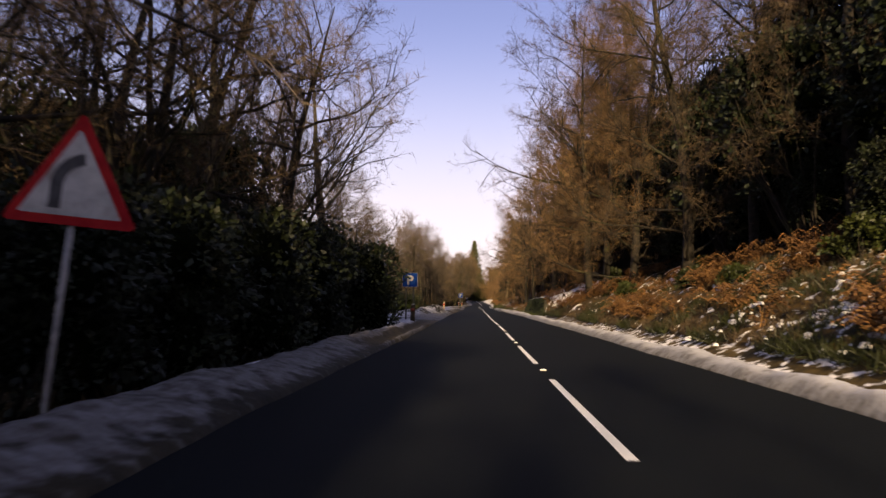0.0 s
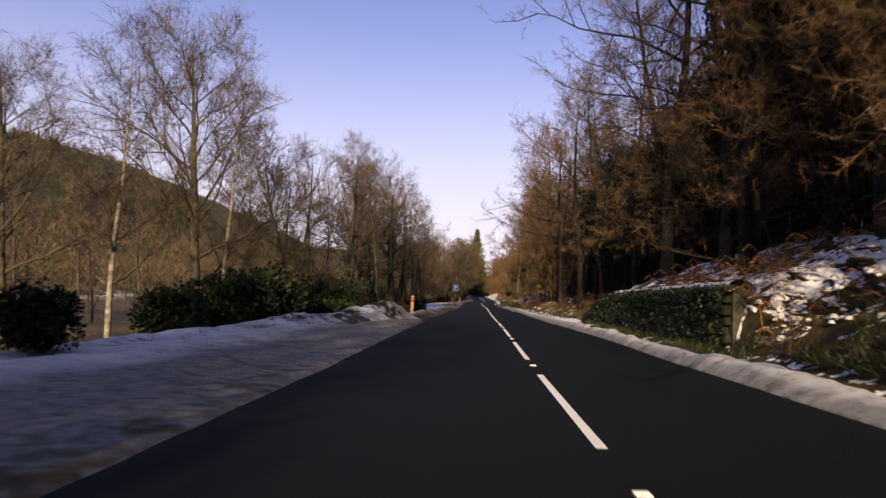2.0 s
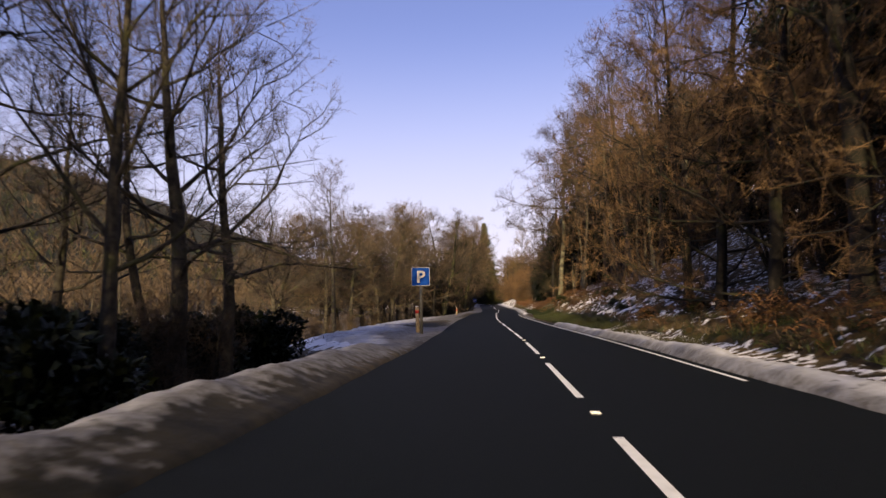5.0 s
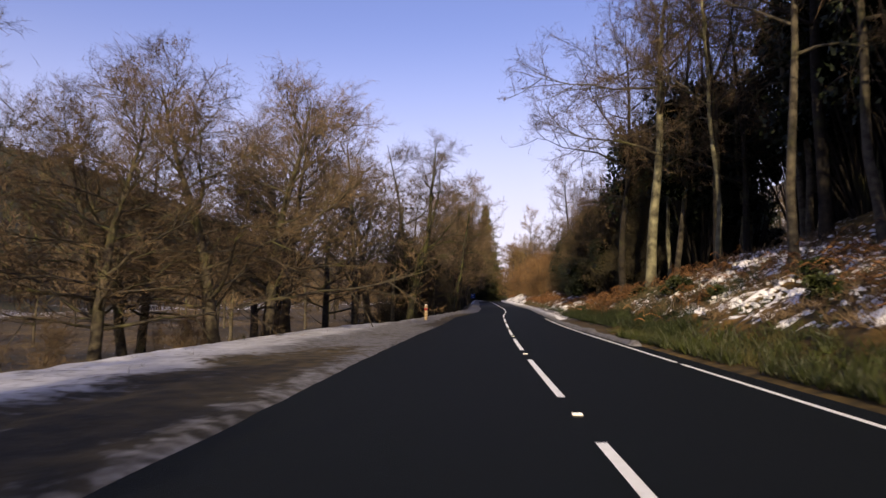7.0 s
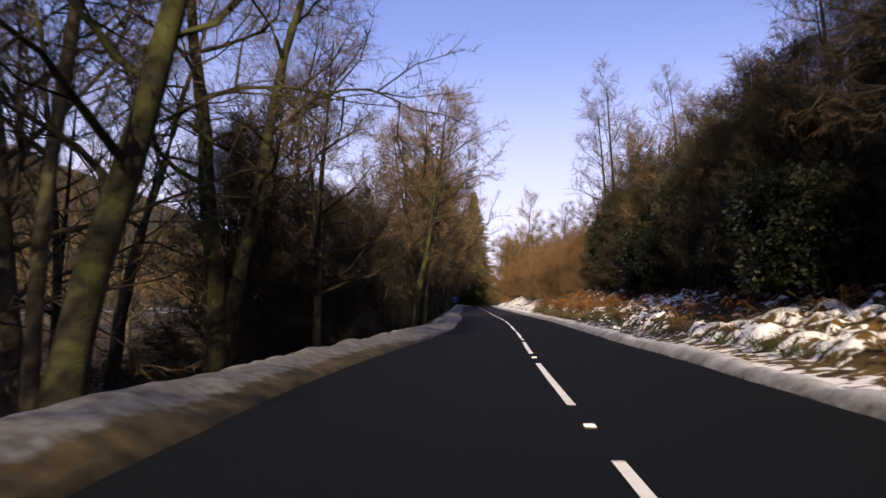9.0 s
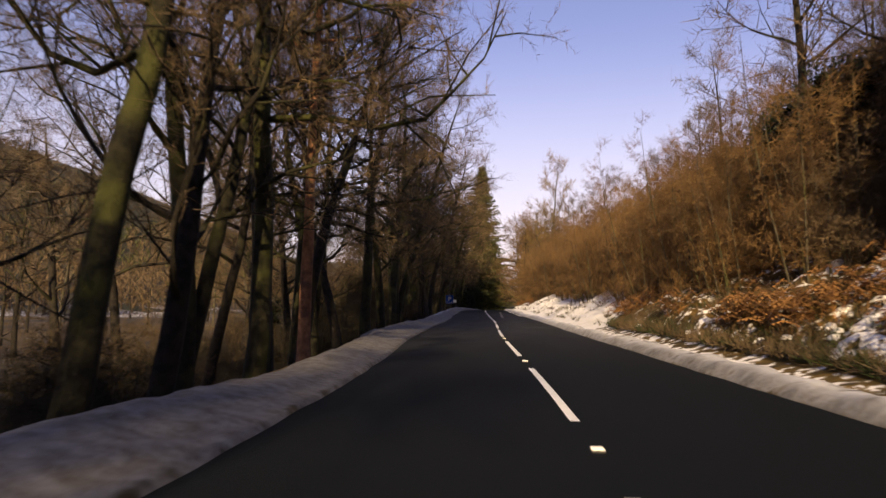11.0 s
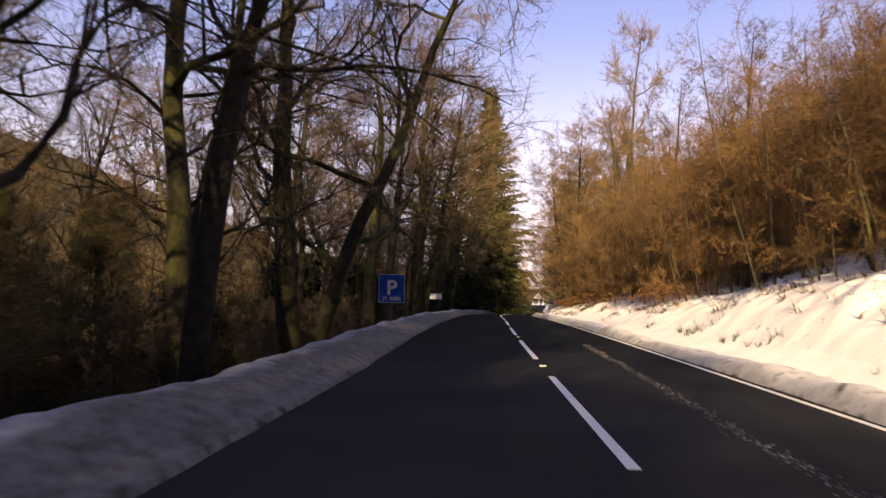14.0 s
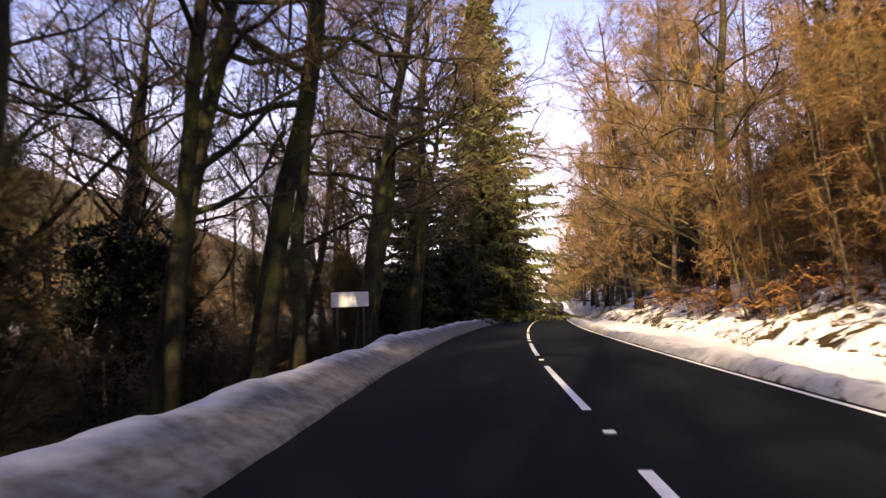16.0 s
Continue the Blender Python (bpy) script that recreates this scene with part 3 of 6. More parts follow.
def hummock(x, y):
    """Height of the rough plant cover, and how far snow lies on it."""
    a = 0.5 + 0.5 * nz(x, y, 0.75, 61)
    b = 1 - abs(nz(x, y, 1.15, 62)) * 1.6
    c = nz(x + 0.3 * nz(x, y, 1.1, 65), y + 0.3 * nz(x, y, 1.1, 68), 1.7, 63)
    return max(0.0, 0.45 * a + 0.30 * b + 0.30 * c), 0.5 + 0.6 * nz(x, y, 1.3, 66) + 0.4 * c


def bank_cover(name, y0, y1, u0, u1, tall, snowy, label, step=0.14, low=0.0):
    n = int((u1 - u0) / 0.13)
    us = [u0 + (u1 - u0) * i / n for i in range(n + 1)]

    def edge(u, y):
        return ramp_on(u, u0, u0 + 0.7) * (1 - ramp_on(u, u1 - 1.5, u1)) * ramp_on(y, y0, y0 + 2) * (1 - ramp_on(y, y1 - 2, y1))

    def h(u, x, y, j):
        k = edge(u, y)
        hh, _ = hummock(x, y)
        return ground_z(x, y) - 0.10 + k * (0.12 + tall * hh ** 1.6)

    def cover(u, x, y, j):
        hh, fine = hummock(x, y)
        return snowy - 0.45 + 0.75 * hh + 0.50 * (fine - 0.5) + 0.34 * nz(x, y, 0.22, 64) - low * (1 - ramp_on(u + 0.5 * nz(x, y, 0.3, 67), 4.9, 5.7)), 0.05

    ob = strip(name, y0, y1, step, lambda y: us, h, cover_mat, cover)
    tagged(ob, label, "bank", kind="stuff")


cover_mat = snow_ground("plants_and_snow", (0.012, 0.011, 0.004), (0.075, 0.050, 0.018), "snow", 0.10)
bank_cover("rough_bank", 0, 63.5, 4.5, 11.5, 0.42, 0.36, "rough bank of heather and fern with caught snow")
bank_cover("rough_bank", 62.5, 88, 5.25, 11.5, 0.34, 0.58, "rough slope of dead plants above the stone wall")
bank_cover("rough_bank", 86, 150, 4.5, 10.5, 0.44, 0.34, "rough verge of dead plants under patchy snow")
bank_cover("rough_bank", 149, 177, 4.5, 11.5, 0.40, 0.62, "dark rough bank with a little snow", low=0.9)
bank_cover("rough_bank", 176, 218, 4.5, 11.5, 0.40, 0.60, "rough bank of frosted clumps above green verge grass", low=0.9)
bank_cover("rough_bank", 217, 286, 4.7, 11.5, 0.75, 0.43, "mossy rough bank with scraps of snow")
bank_cover("snowy_bank", 283, 367, 4.4, 12.5, 0.13, 1.08, "smooth snow-covered bank below the saplings")
bank_cover("rough_bank", 366, 412, 4.6, 11.5, 0.36, 0.70, "rough snowy bank with dead grass showing")

# ---- trees ----


def tube(verts, faces, poly, radii, sides):
    """A tapered tube along a polyline."""
    base = len(verts)
    for k, (p, r) in enumerate(zip(poly, radii)):
        d = (poly[min(k + 1, len(poly) - 1)] - poly[max(k - 1, 0)]).normalized()
        a = d.orthogonal().normalized() if abs(d.z) < 0.95 else Vector((1, 0, 0)).cross(d).normalized()
        b = d.cross(a)
        for s in range(sides):
            w = 2 * math.pi * s / sides
            verts.append(p + r * (math.cos(w) * a + math.sin(w) * b))
    for k in range(len(poly) - 1):
        for s in range(sides):
            i, j = base + k * sides + s, base + k * sides + (s + 1) % sides
            faces.append((i, j, j + sides, i + sides))


def cone(verts, faces, p, q, r):
    """A three-sided twig."""
    d = (q - p).normalized()
    a = d.orthogonal().normalized()
    b = d.cross(a)
    i = len(verts)
    verts += [p + r * a, p + r * (-0.5 * a + 0.866 * b), p + r * (-0.5 * a - 0.866 * b), q]
    faces += [(i, i + 1, i + 3), (i + 1, i + 2, i + 3), (i + 2, i, i + 3)]


def leaf(verts, faces, p, d, size, rng, wide=0.4):
    """A folded leaf of two triangles."""
    side = d.cross(Vector((rng.uniform(-1, 1), rng.uniform(-1, 1), rng.uniform(0.2, 1)))).normalized() * size * wide
    mid = p + d * size * 0.5
    i = len(verts)
    dip = Vector((0, 0, -0.12 * size))
    verts += [p, mid + side + dip, p + d * size, mid - side + dip]
    faces += [(i, i + 1, i + 2), (i, i + 2, i + 3)]


def blade(verts, faces, p, d, size, width, rng):
    """The finest twig: a thin sliver."""
    side = d.cross(rand_dir(rng)) * width
    i = len(verts)
    verts += [p - side, p + side, p + d * size]
    faces.append((i, i + 1, i + 2))


def rand_dir(rng):
    while True:
        v = Vector((rng.uniform(-1, 1), rng.uniform(-1, 1), rng.uniform(-1, 1)))
        if 0.05 < v.length < 1:
            return v.normalized()


def bent(rng, start, d, length, n, wobble, lift):
    """A wandering polyline."""
    pts, p, d = [start.copy()], start.copy(), d.copy()
    for _ in range(n):
        d = (d + wobble * rand_dir(rng) + Vector((0, 0, lift))).normalized()
        p = p + d * (length / n)
        pts.append(p.copy())
    return pts


def along(poly, t):
    u = min(max(t, 0), 0.999) * (len(poly) - 1)
    i = int(u)
    return poly[i].lerp(poly[i + 1], u - i), (poly[i + 1] - poly[i]).normalized()


def tree(name, seed, high, thick, first, limbs, reach, rise, subs, twigs, bark, twig_mat, wobble=0.16, lean=0.05, lift=0.10, twiglets=5, fine=0.55, width=0.010, twig_len=0.9, twig_r=0.010, droop=0.0, stems=1, limb_bark=None, stout=0.009, spread=1.15, fork=0.0):
    """A bare broadleaf tree: trunk, limbs with side branches, and a crown of fine twigs."""
    rng = random.Random(seed)
    tv, tf, bv, bf, wv, wf = ([] for _ in range(6))
    for st in range(stems):
        off = Vector((0, 0, -0.35)) if st == 0 else Vector((rng.uniform(-0.5, 0.5), rng.uniform(-0.5, 0.5), -0.35))
        tilt = Vector((rng.uniform(-lean, lean), rng.uniform(-lean, lean), 1)).normalized()
        if stems > 1:
            tilt = (tilt + 0.22 * Vector((off.x, off.y, 0))).normalized()
        if fork and st:
            off, tilt = Vector((-0.25, 0, -0.35)), Vector((-math.sin(fork), 0, math.cos(fork)))
        top = high * (1 if st == 0 else rng.uniform(0.75, 0.98))
        trunk = bent(rng, off, tilt, top, 12, wobble * 0.24, 0.05)
        r0 = thick * (1 if st == 0 else rng.uniform(0.6, 0.85))
        radii = [r0 * (1.28 if k == 0 else 1.0) * (1 - 0.93 * (k / 12) ** 1.15) for k in range(13)]
        tube(tv, tf, trunk, radii, 8)
        turn = rng.uniform(0, 6.28)
        for i in range(limbs):
            t = first + (0.97 - first) * (i + rng.uniform(0, 0.8)) / limbs
            p, _ = along(trunk, t)
            turn += 2.4 + rng.uniform(-0.5, 0.5)
            shrink = 1 - 0.62 * ((t - first) / (1 - first)) ** 1.5
            up = rise + 0.35 * (t - first) + rng.uniform(-0.15, 0.15)
            d = Vector((math.cos(turn) * math.cos(up), math.sin(turn) * math.cos(up), math.sin(up)))
            length = reach * high * shrink * rng.uniform(0.75, 1.15)
            limb = bent(rng, p, d, length, 6, wobble, lift * rng.uniform(0.2, 1.4))
            rl = min(max(radii[int(t * 12)] * 0.5, 0.02), 0.035 + stout * length)
            tube(bv, bf, limb, [rl * (1 - 0.85 * k / 6) for k in range(7)], 5)
            for s in range(subs):
                q = 0.18 + 0.82 * (s + rng.uniform(0, 0.9)) / subs
                sp, sd = along(limb, q)
                side = (sd + 0.95 * rand_dir(rng) + Vector((0, 0, 0.15 - droop))).normalized()
                sl = length * 0.42 * (1.15 - 0.6 * q) * rng.uniform(0.7, 1.25) + 0.4
                sub = bent(rng, sp, side, sl, 2, wobble * 1.1, lift * 0.7 - droop * 0.5)
                tube(bv, bf, sub, [rl * 0.34 * (1 - 0.75 * k / 2) + 0.004 for k in range(3)], 3)
                for w in range(twigs):
                    f = (w + rng.uniform(0, 1)) / twigs
                    wp, wd = along(sub, 0.12 + 0.88 * f)
                    d2 = (wd * 0.8 + 0.9 * rand_dir(rng) + Vector((0, 0, 0.12 - droop))).normalized()
                    wl2 = twig_len * rng.uniform(0.55, 1.25)
                    mid = wp + d2 * wl2 * 0.5
                    d2b = (d2 + 0.55 * rand_dir(rng) + Vector((0, 0, 0.15 - droop))).normalized()
                    r2 = twig_r * rng.uniform(0.9, 1.4)
                    blade(wv, wf, wp, d2, wl2 * 0.62, r2, rng)
                    blade(wv, wf, mid, d2b, wl2 * 0.55, r2 * 0.7, rng)
                    for _ in range(twiglets):
                        g = rng.random()
                        start = wp.lerp(mid, 0.2 + 1.6 * g) if g < 0.5 else mid + d2b * wl2 * 0.55 * (2 * g - 1)
                        d3 = (d2b + spread * rand_dir(rng) + Vector((0, 0, -droop))).normalized()
                        blade(wv, wf, start, d3, fine * rng.uniform(0.4, 1.35), width * rng.uniform(0.7, 1.2), rng)
    e = new(name)
    part_mesh("trunk", mesh_of("trunk", tv, tf, bark, True), e)
    part_mesh("limb", mesh_of("limb", bv, bf, limb_bark or bark, True), e)
    part_mesh("crown", mesh_of("crown", wv, wf, twig_mat), e)
    return e


def spruce(name, seed, high, spread, first=0.12, whorls=34, each=7):
    rng = random.Random(seed)
    tv, tf, wv, wf = [], [], [], []
    trunk = bent(rng, Vector((0, 0, -0.35)), Vector((0, 0, 1)), high, 14, 0.012, 0.02)
    tube(tv, tf, trunk, [0.017 * high * (1 - 0.96 * k / 14) for k in range(15)], 8)
    for i in range(whorls):
        t = first + (0.985 - first) * (i / whorls) ** 0.92
        turn = rng.uniform(0, 6.28)
        for k in range(each):
            p, _ = along(trunk, t + rng.uniform(-0.02, 0.02))
            w = turn + 6.28 * k / each + rng.uniform(-0.25, 0.25)
            length = spread * (1 - t) ** 0.95 * rng.uniform(0.62, 1.15) + 0.25
            up = -0.18 + 0.75 * t + rng.uniform(-0.15, 0.15)
            d = Vector((math.cos(w) * math.cos(up), math.sin(w) * math.cos(up), math.sin(up)))
            br = bent(rng, p, d, length, 4, 0.08, -0.02)
            tube(tv, tf, br, [0.035 * (1 - 0.8 * q / 4) for q in range(5)], 3)
            n = int(8 + length * 3.6)
            for s in range(n):
                q = 0.15 + 0.85 * (s + rng.uniform(0, 1)) / n
                a, ad = along(br, q)
                side = ad.cross(Vector((0, 0, 1))) * (1 if s % 2 else -1)
                dd = (0.55 * ad + side * rng.uniform(0.3, 1.0) + Vector((0, 0, rng.uniform(-1.15, 0.2)))).normalized()
                cone(wv, wf, a, a + dd * (0.45 + 0.85 * (1.1 - q)) * rng.uniform(0.7, 1.3), rng.uniform(0.08, 0.15))
    e = new(name)
    part_mesh("trunk", mesh_of("trunk", tv, tf, bark_dark, True), e)
    part_mesh("needle_crown", mesh_of("needle_crown", wv, wf, needle), e)
    return e


def pine(name, seed, high):
    """A tall pine: clean orange trunk, a few twisted boughs with needle tufts near the top."""
    rng = random.Random(seed)
    tv, tf, bv, bf, wv, wf = ([] for _ in range(6))
    trunk = bent(rng, Vector((0, 0, -0.35)), Vector((0, 0, 1)), high, 12, 0.03, 0.03)
    tube(tv, tf, trunk, [0.23 * (1.2 if k == 0 else 1 - 0.8 * k / 12) for k in range(13)], 9)
    turn = 0
    for i in range(18):
        t = 0.48 + 0.51 * i / 18
        p, _ = along(trunk, t)
        turn += 2.4 + rng.uniform(-0.4, 0.4)
        d = Vector((math.cos(turn), math.sin(turn), rng.uniform(0.0, 0.5))).normalized()
        limb = bent(rng, p, d, 3.6 * (1.25 - t) + 0.8, 5, 0.25, 0.05)
        tube(bv, bf, limb, [0.07 * (1 - 0.8 * k / 5) for k in range(6)], 5)
        for s in range(9):
            a, ad = along(limb, 0.35 + 0.65 * s / 9)
            c = a + 0.35 * rand_dir(rng)
            cone(wv, wf, a, c, 0.012)
            for _ in range(26):
                cone(wv, wf, c, c + (rand_dir(rng) + Vector((0, 0, 0.3))).normalized() * rng.uniform(0.2, 0.42), 0.014)
    e = new(name)
    part_mesh("trunk", mesh_of("trunk", tv, tf, bark_pine, True), e)
    part_mesh("limb", mesh_of("limb", bv, bf, bark_pine, True), e)
    part_mesh("needle_crown", mesh_of("needle_crown", wv, wf, needle), e)
    return e


def thicket(name, seed, high, stems, twig_mat):
    """A clump of thin young stems from one root."""
    rng = random.Random(seed)
    wv, wf, made = [], [], []
    for s in range(stems):
        w = rng.uniform(0, 6.28)
        r = 1.3 * math.sqrt(rng.random())
        p = Vector((r * math.cos(w), r * math.sin(w), -0.5))
        d = (Vector((0.22 * math.cos(w) * r, 0.22 * math.sin(w) * r, 1)) + 0.1 * rand_dir(rng)).normalized()
        top = high * rng.uniform(0.66, 1.0)
        st = bent(rng, p, d, top, 6, 0.06, 0.03)
        tv, tf = [], []
        tube(tv, tf, st, [0.045 * (1 - 0.85 * k / 6) for k in range(7)], 4)
        made.append((tv, tf))
        for b in range(15):
            t = 0.06 + 0.94 * (b + rng.uniform(0, 1)) / 15
            a, ad = along(st, t)
            bd = (0.6 * ad + 0.9 * rand_dir(rng)).normalized()
            bl = (0.85 + 0.95 * (1.05 - t)) * rng.uniform(0.6, 1.2)
            c = a + bd * bl
            blade(wv, wf, a, bd, bl, 0.011, rng)
            for _ in range(8):
                q = a.lerp(c, rng.uniform(0.05, 1.0))
                d3 = (bd + 1.1 * rand_dir(rng)).normalized()
                ln = rng.uniform(0.3, 0.75)
                blade(wv, wf, q, d3, ln, 0.007, rng)
                for _ in range(11):
                    blade(wv, wf, q + d3 * ln * rng.uniform(0.1, 0.9), (d3 + 1.5 * rand_dir(rng)).normalized(), rng.uniform(0.15, 0.42), 0.0062, rng)
    e = new(name)
    for tv, tf in made:
        part_mesh("stem", mesh_of("stem", tv, tf, bark_grey, True), e)
    part_mesh("crown", mesh_of("crown", wv, wf, twig_mat), e)
    return e


def evergreen(name, seed, wide, high, count, mat, size=0.24, clumps=11):
    """A dense evergreen shrub: woody stems, an inner mass coloured as shade and many leaves in lumpy domes."""
    rng = random.Random(seed)
    tv, tf, lv, lf = [], [], [], []
    lumps = []
    for i in range(clumps):
        w = rng.uniform(0, 6.28)
        r = wide * 0.55 * math.sqrt(rng.random())
        z = high * rng.uniform(0.25, 0.78) * (1 - 0.35 * r / wide)
        lumps.append((Vector((r * math.cos(w), r * math.sin(w), z)), rng.uniform(0.24, 0.36) * min(wide, high)))
        tube(tv, tf, bent(rng, Vector((0.2 * r * math.cos(w), 0.2 * r * math.sin(w), -0.3)), (lumps[-1][0] - Vector((0, 0, -0.3))).normalized(), lumps[-1][0].length, 4, 0.12, 0.02), [0.05, 0.045, 0.035, 0.025, 0.015], 4)
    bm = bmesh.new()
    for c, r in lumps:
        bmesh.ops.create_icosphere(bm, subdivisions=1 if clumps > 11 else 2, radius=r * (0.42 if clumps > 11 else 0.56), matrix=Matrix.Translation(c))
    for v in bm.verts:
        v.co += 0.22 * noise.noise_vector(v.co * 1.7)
    for i in range(count):
        c, r = lumps[i % len(lumps)]
        d = rand_dir(rng)
        if d.z < -0.5:
            d.z = -d.z
        p = c + d * r * rng.uniform(0.72, 1.12) + 0.3 * noise.noise_vector((c + d * r) * 1.3)
        if p.z > 0.05:
            leaf(lv, lf, p, (d + 0.9 * rand_dir(rng) + Vector((0, 0, -0.15))).normalized(), size * rng.uniform(0.6, 1.2), rng, 0.32)
    e = new(name)
    part_mesh("stem", mesh_of("stem", tv, tf, bark_dark), e)
    part("inner_foliage", bm, leaf_core_shade, e, smooth=True)
    part_mesh("leafage", mesh_of("leafage", lv, lf, mat), e)
    return e


tri_budget = [0]


def tris(e):
    return sum(len(p.vertices) - 2 for o in e.children_recursive if o.type == "MESH" for p in o.data.polygons)


KINDS = {}


def kind(key, e, label, category, group):
    tagged(e, label, category, group)
    e.matrix_basis = pose(0, -3000, -200)
    KINDS[key] = [e, tris(e), 0]


KEEP_FREE = ((290, 324, -10.5), (336, 350, -10.0), (366, 386, -9.5))


def plant(key, x, y, size=1.0, turn=None, sink=0.05, wide=None, label="", tilt=None):
    """Sets one of a kind on the ground; single trees with a lean of their own keep others off."""
    row = KINDS[key]
    u = x - road_x(y)
    if tilt is None and any(a < y < b and c < u < -5 for a, b, c in KEEP_FREE):
        return None
    turn = rng_place.uniform(0, 360) if turn is None else turn
    if u > 7 and 209 < y < 263 and key in ("beech_c", "wood_a", "wood_b", "over_b", "yew"):
        size, wide = 0.58 * size, 0.75 * (wide or size)
    m = pose(x, y, ground_z(x, y) - sink, 0, tilt or 0, 0) @ pose(0, 0, 0, 0, 0, turn) @ Matrix.Diagonal((wide or size, wide or size, size, 1))
    if row[2] == 0:
        ob = row[0]
        ob.matrix_basis = m
    else:
        ob = copy_thing(row[0], m)
        ob.matrix_basis = m
    row[2] += 1
    tri_budget[0] += row[1]
    if label:
        tagged(ob, label)
    return ob


rng_place = random.Random(11)
SIDE_L, SIDE_R = "trees on the valley side of the road", "trees on the bank above the road"
T = tree
kind("oak_a", T("oak_tree", 1, 15, 0.30, 0.25, 14, 0.42, 0.38, 7, 9, bark_grey, twig_grey, 0.34, lift=0.09, twiglets=10, fine=0.45, width=0.0095), "bare grey oak with a crooked mossy crown", "tree", SIDE_L)
kind("oak_b", T("oak_tree", 2, 14, 0.27, 0.20, 15, 0.46, 0.30, 7, 9, bark_dark, twig_brown, 0.36, lift=0.09, twiglets=10, fine=0.45, width=0.0095), "bare brown oak with twisting limbs", "tree", SIDE_L)
kind("round_a", T("round_oak_tree", 27, 15, 0.28, 0.20, 24, 0.40, 0.62, 10, 9, bark_grey, twig_grey, 0.22, lift=0.06, twiglets=12, fine=0.40, width=0.0085, stout=0.008), "rounded bare oak with fine radiating twigs", "tree", SIDE_L)
kind("round_b", T("round_oak_tree", 28, 13, 0.24, 0.16, 22, 0.42, 0.40, 9, 8, bark_grey, twig_gold, 0.32, lift=0.08, twiglets=12, fine=0.40, width=0.0085, stout=0.009), "golden-brown bare oak with a wide tangled crown", "tree", SIDE_L)
kind("ash_a", T("ash_tree", 3, 17, 0.24, 0.26, 14, 0.34, 0.65, 7, 9, bark_grey, twig_grey, 0.16, lift=0.15, twiglets=10, fine=0.45, width=0.0095), "slender bare ash with upswept grey limbs", "tree", SIDE_L)
kind("alder_a", T("alder_tree", 4, 15, 0.20, 0.22, 11, 0.30, 0.4, 6, 8, bark_dark, twig_brown, 0.20, stems=2, lift=0.10, twiglets=10, fine=0.45, width=0.0095), "dark two-stemmed bare alder", "tree", SIDE_L)
kind("birch_a", T("birch_tree", 5, 14, 0.14, 0.22, 15, 0.25, 0.6, 6, 9, bark_birch, twig_brown, 0.14, droop=0.12, limb_bark=bark_grey, twiglets=10, fine=0.45, width=0.0095), "pale slim birch with fine drooping twigs", "tree", SIDE_L)
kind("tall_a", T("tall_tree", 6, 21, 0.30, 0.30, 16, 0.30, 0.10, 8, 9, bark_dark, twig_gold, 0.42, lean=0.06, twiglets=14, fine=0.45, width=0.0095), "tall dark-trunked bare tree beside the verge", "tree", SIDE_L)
kind("tall_b", T("tall_tree", 7, 20, 0.25, 0.28, 16, 0.31, 0.16, 8, 9, bark_dark, twig_grey, 0.42, lean=0.08, twiglets=13, fine=0.45, width=0.0095), "tall leaning bare tree with a trunk darkened for shade", "tree", SIDE_L)
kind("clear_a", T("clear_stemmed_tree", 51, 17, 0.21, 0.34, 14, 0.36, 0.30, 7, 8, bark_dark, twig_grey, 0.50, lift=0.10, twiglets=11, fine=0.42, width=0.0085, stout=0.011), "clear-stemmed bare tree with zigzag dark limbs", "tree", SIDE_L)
kind("clear_b", T("clear_stemmed_tree", 52, 18, 0.19, 0.42, 14, 0.24, 0.75, 6, 8, bark_grey, twig_gold, 0.22, lift=0.14, twiglets=11, fine=0.42, width=0.0085, stout=0.009), "tall bare tree with a high upswept crown", "tree", SIDE_L)
kind("bank_a", T("bank_tree", 53, 19, 0.17, 0.38, 12, 0.27, 0.5, 6, 7, bark_grey, twig_brown, 0.52, lean=0.13, lift=0.10, twiglets=10, fine=0.42, width=0.0085), "crooked slender tree leaning on the steep bank", "tree", SIDE_R)
kind("bank_b", T("bank_tree", 54, 18, 0.13, 0.34, 11, 0.25, 0.7, 6, 7, bark_lichen_sun, twig_grey, 0.46, lean=0.10, lift=0.12, twiglets=10, fine=0.42, width=0.0085, limb_bark=bark_grey), "thin pale-barked tree on the steep bank", "tree", SIDE_R)
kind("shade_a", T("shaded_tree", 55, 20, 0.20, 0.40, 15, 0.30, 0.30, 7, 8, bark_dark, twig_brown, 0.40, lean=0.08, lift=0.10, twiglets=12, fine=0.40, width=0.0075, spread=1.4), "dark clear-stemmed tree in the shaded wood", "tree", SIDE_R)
kind("olive_a", T("thicket_tree", 56, 11, 0.14, 0.04, 24, 0.34, 0.5, 7, 8, bark_dark, twig_olive, 0.30, lift=0.10, twiglets=22, fine=0.34, width=0.0075, twig_len=0.8, stout=0.005, twig_r=0.008, stems=2, spread=1.5), "dense olive-brown thicket tree on the bank", "tree", SIDE_R)
kind("beech_a", T("beech_tree", 8, 21, 0.30, 0.05, 30, 0.33, 0.26, 9, 9, bark_dark, twig_orange, 0.34, lift=0.13, twiglets=27, fine=0.34, width=0.0062, twig_len=0.95, stout=0.0045, twig_r=0.007, spread=1.5), "golden-brown beech with dense hanging sprays", "tree", SIDE_R)
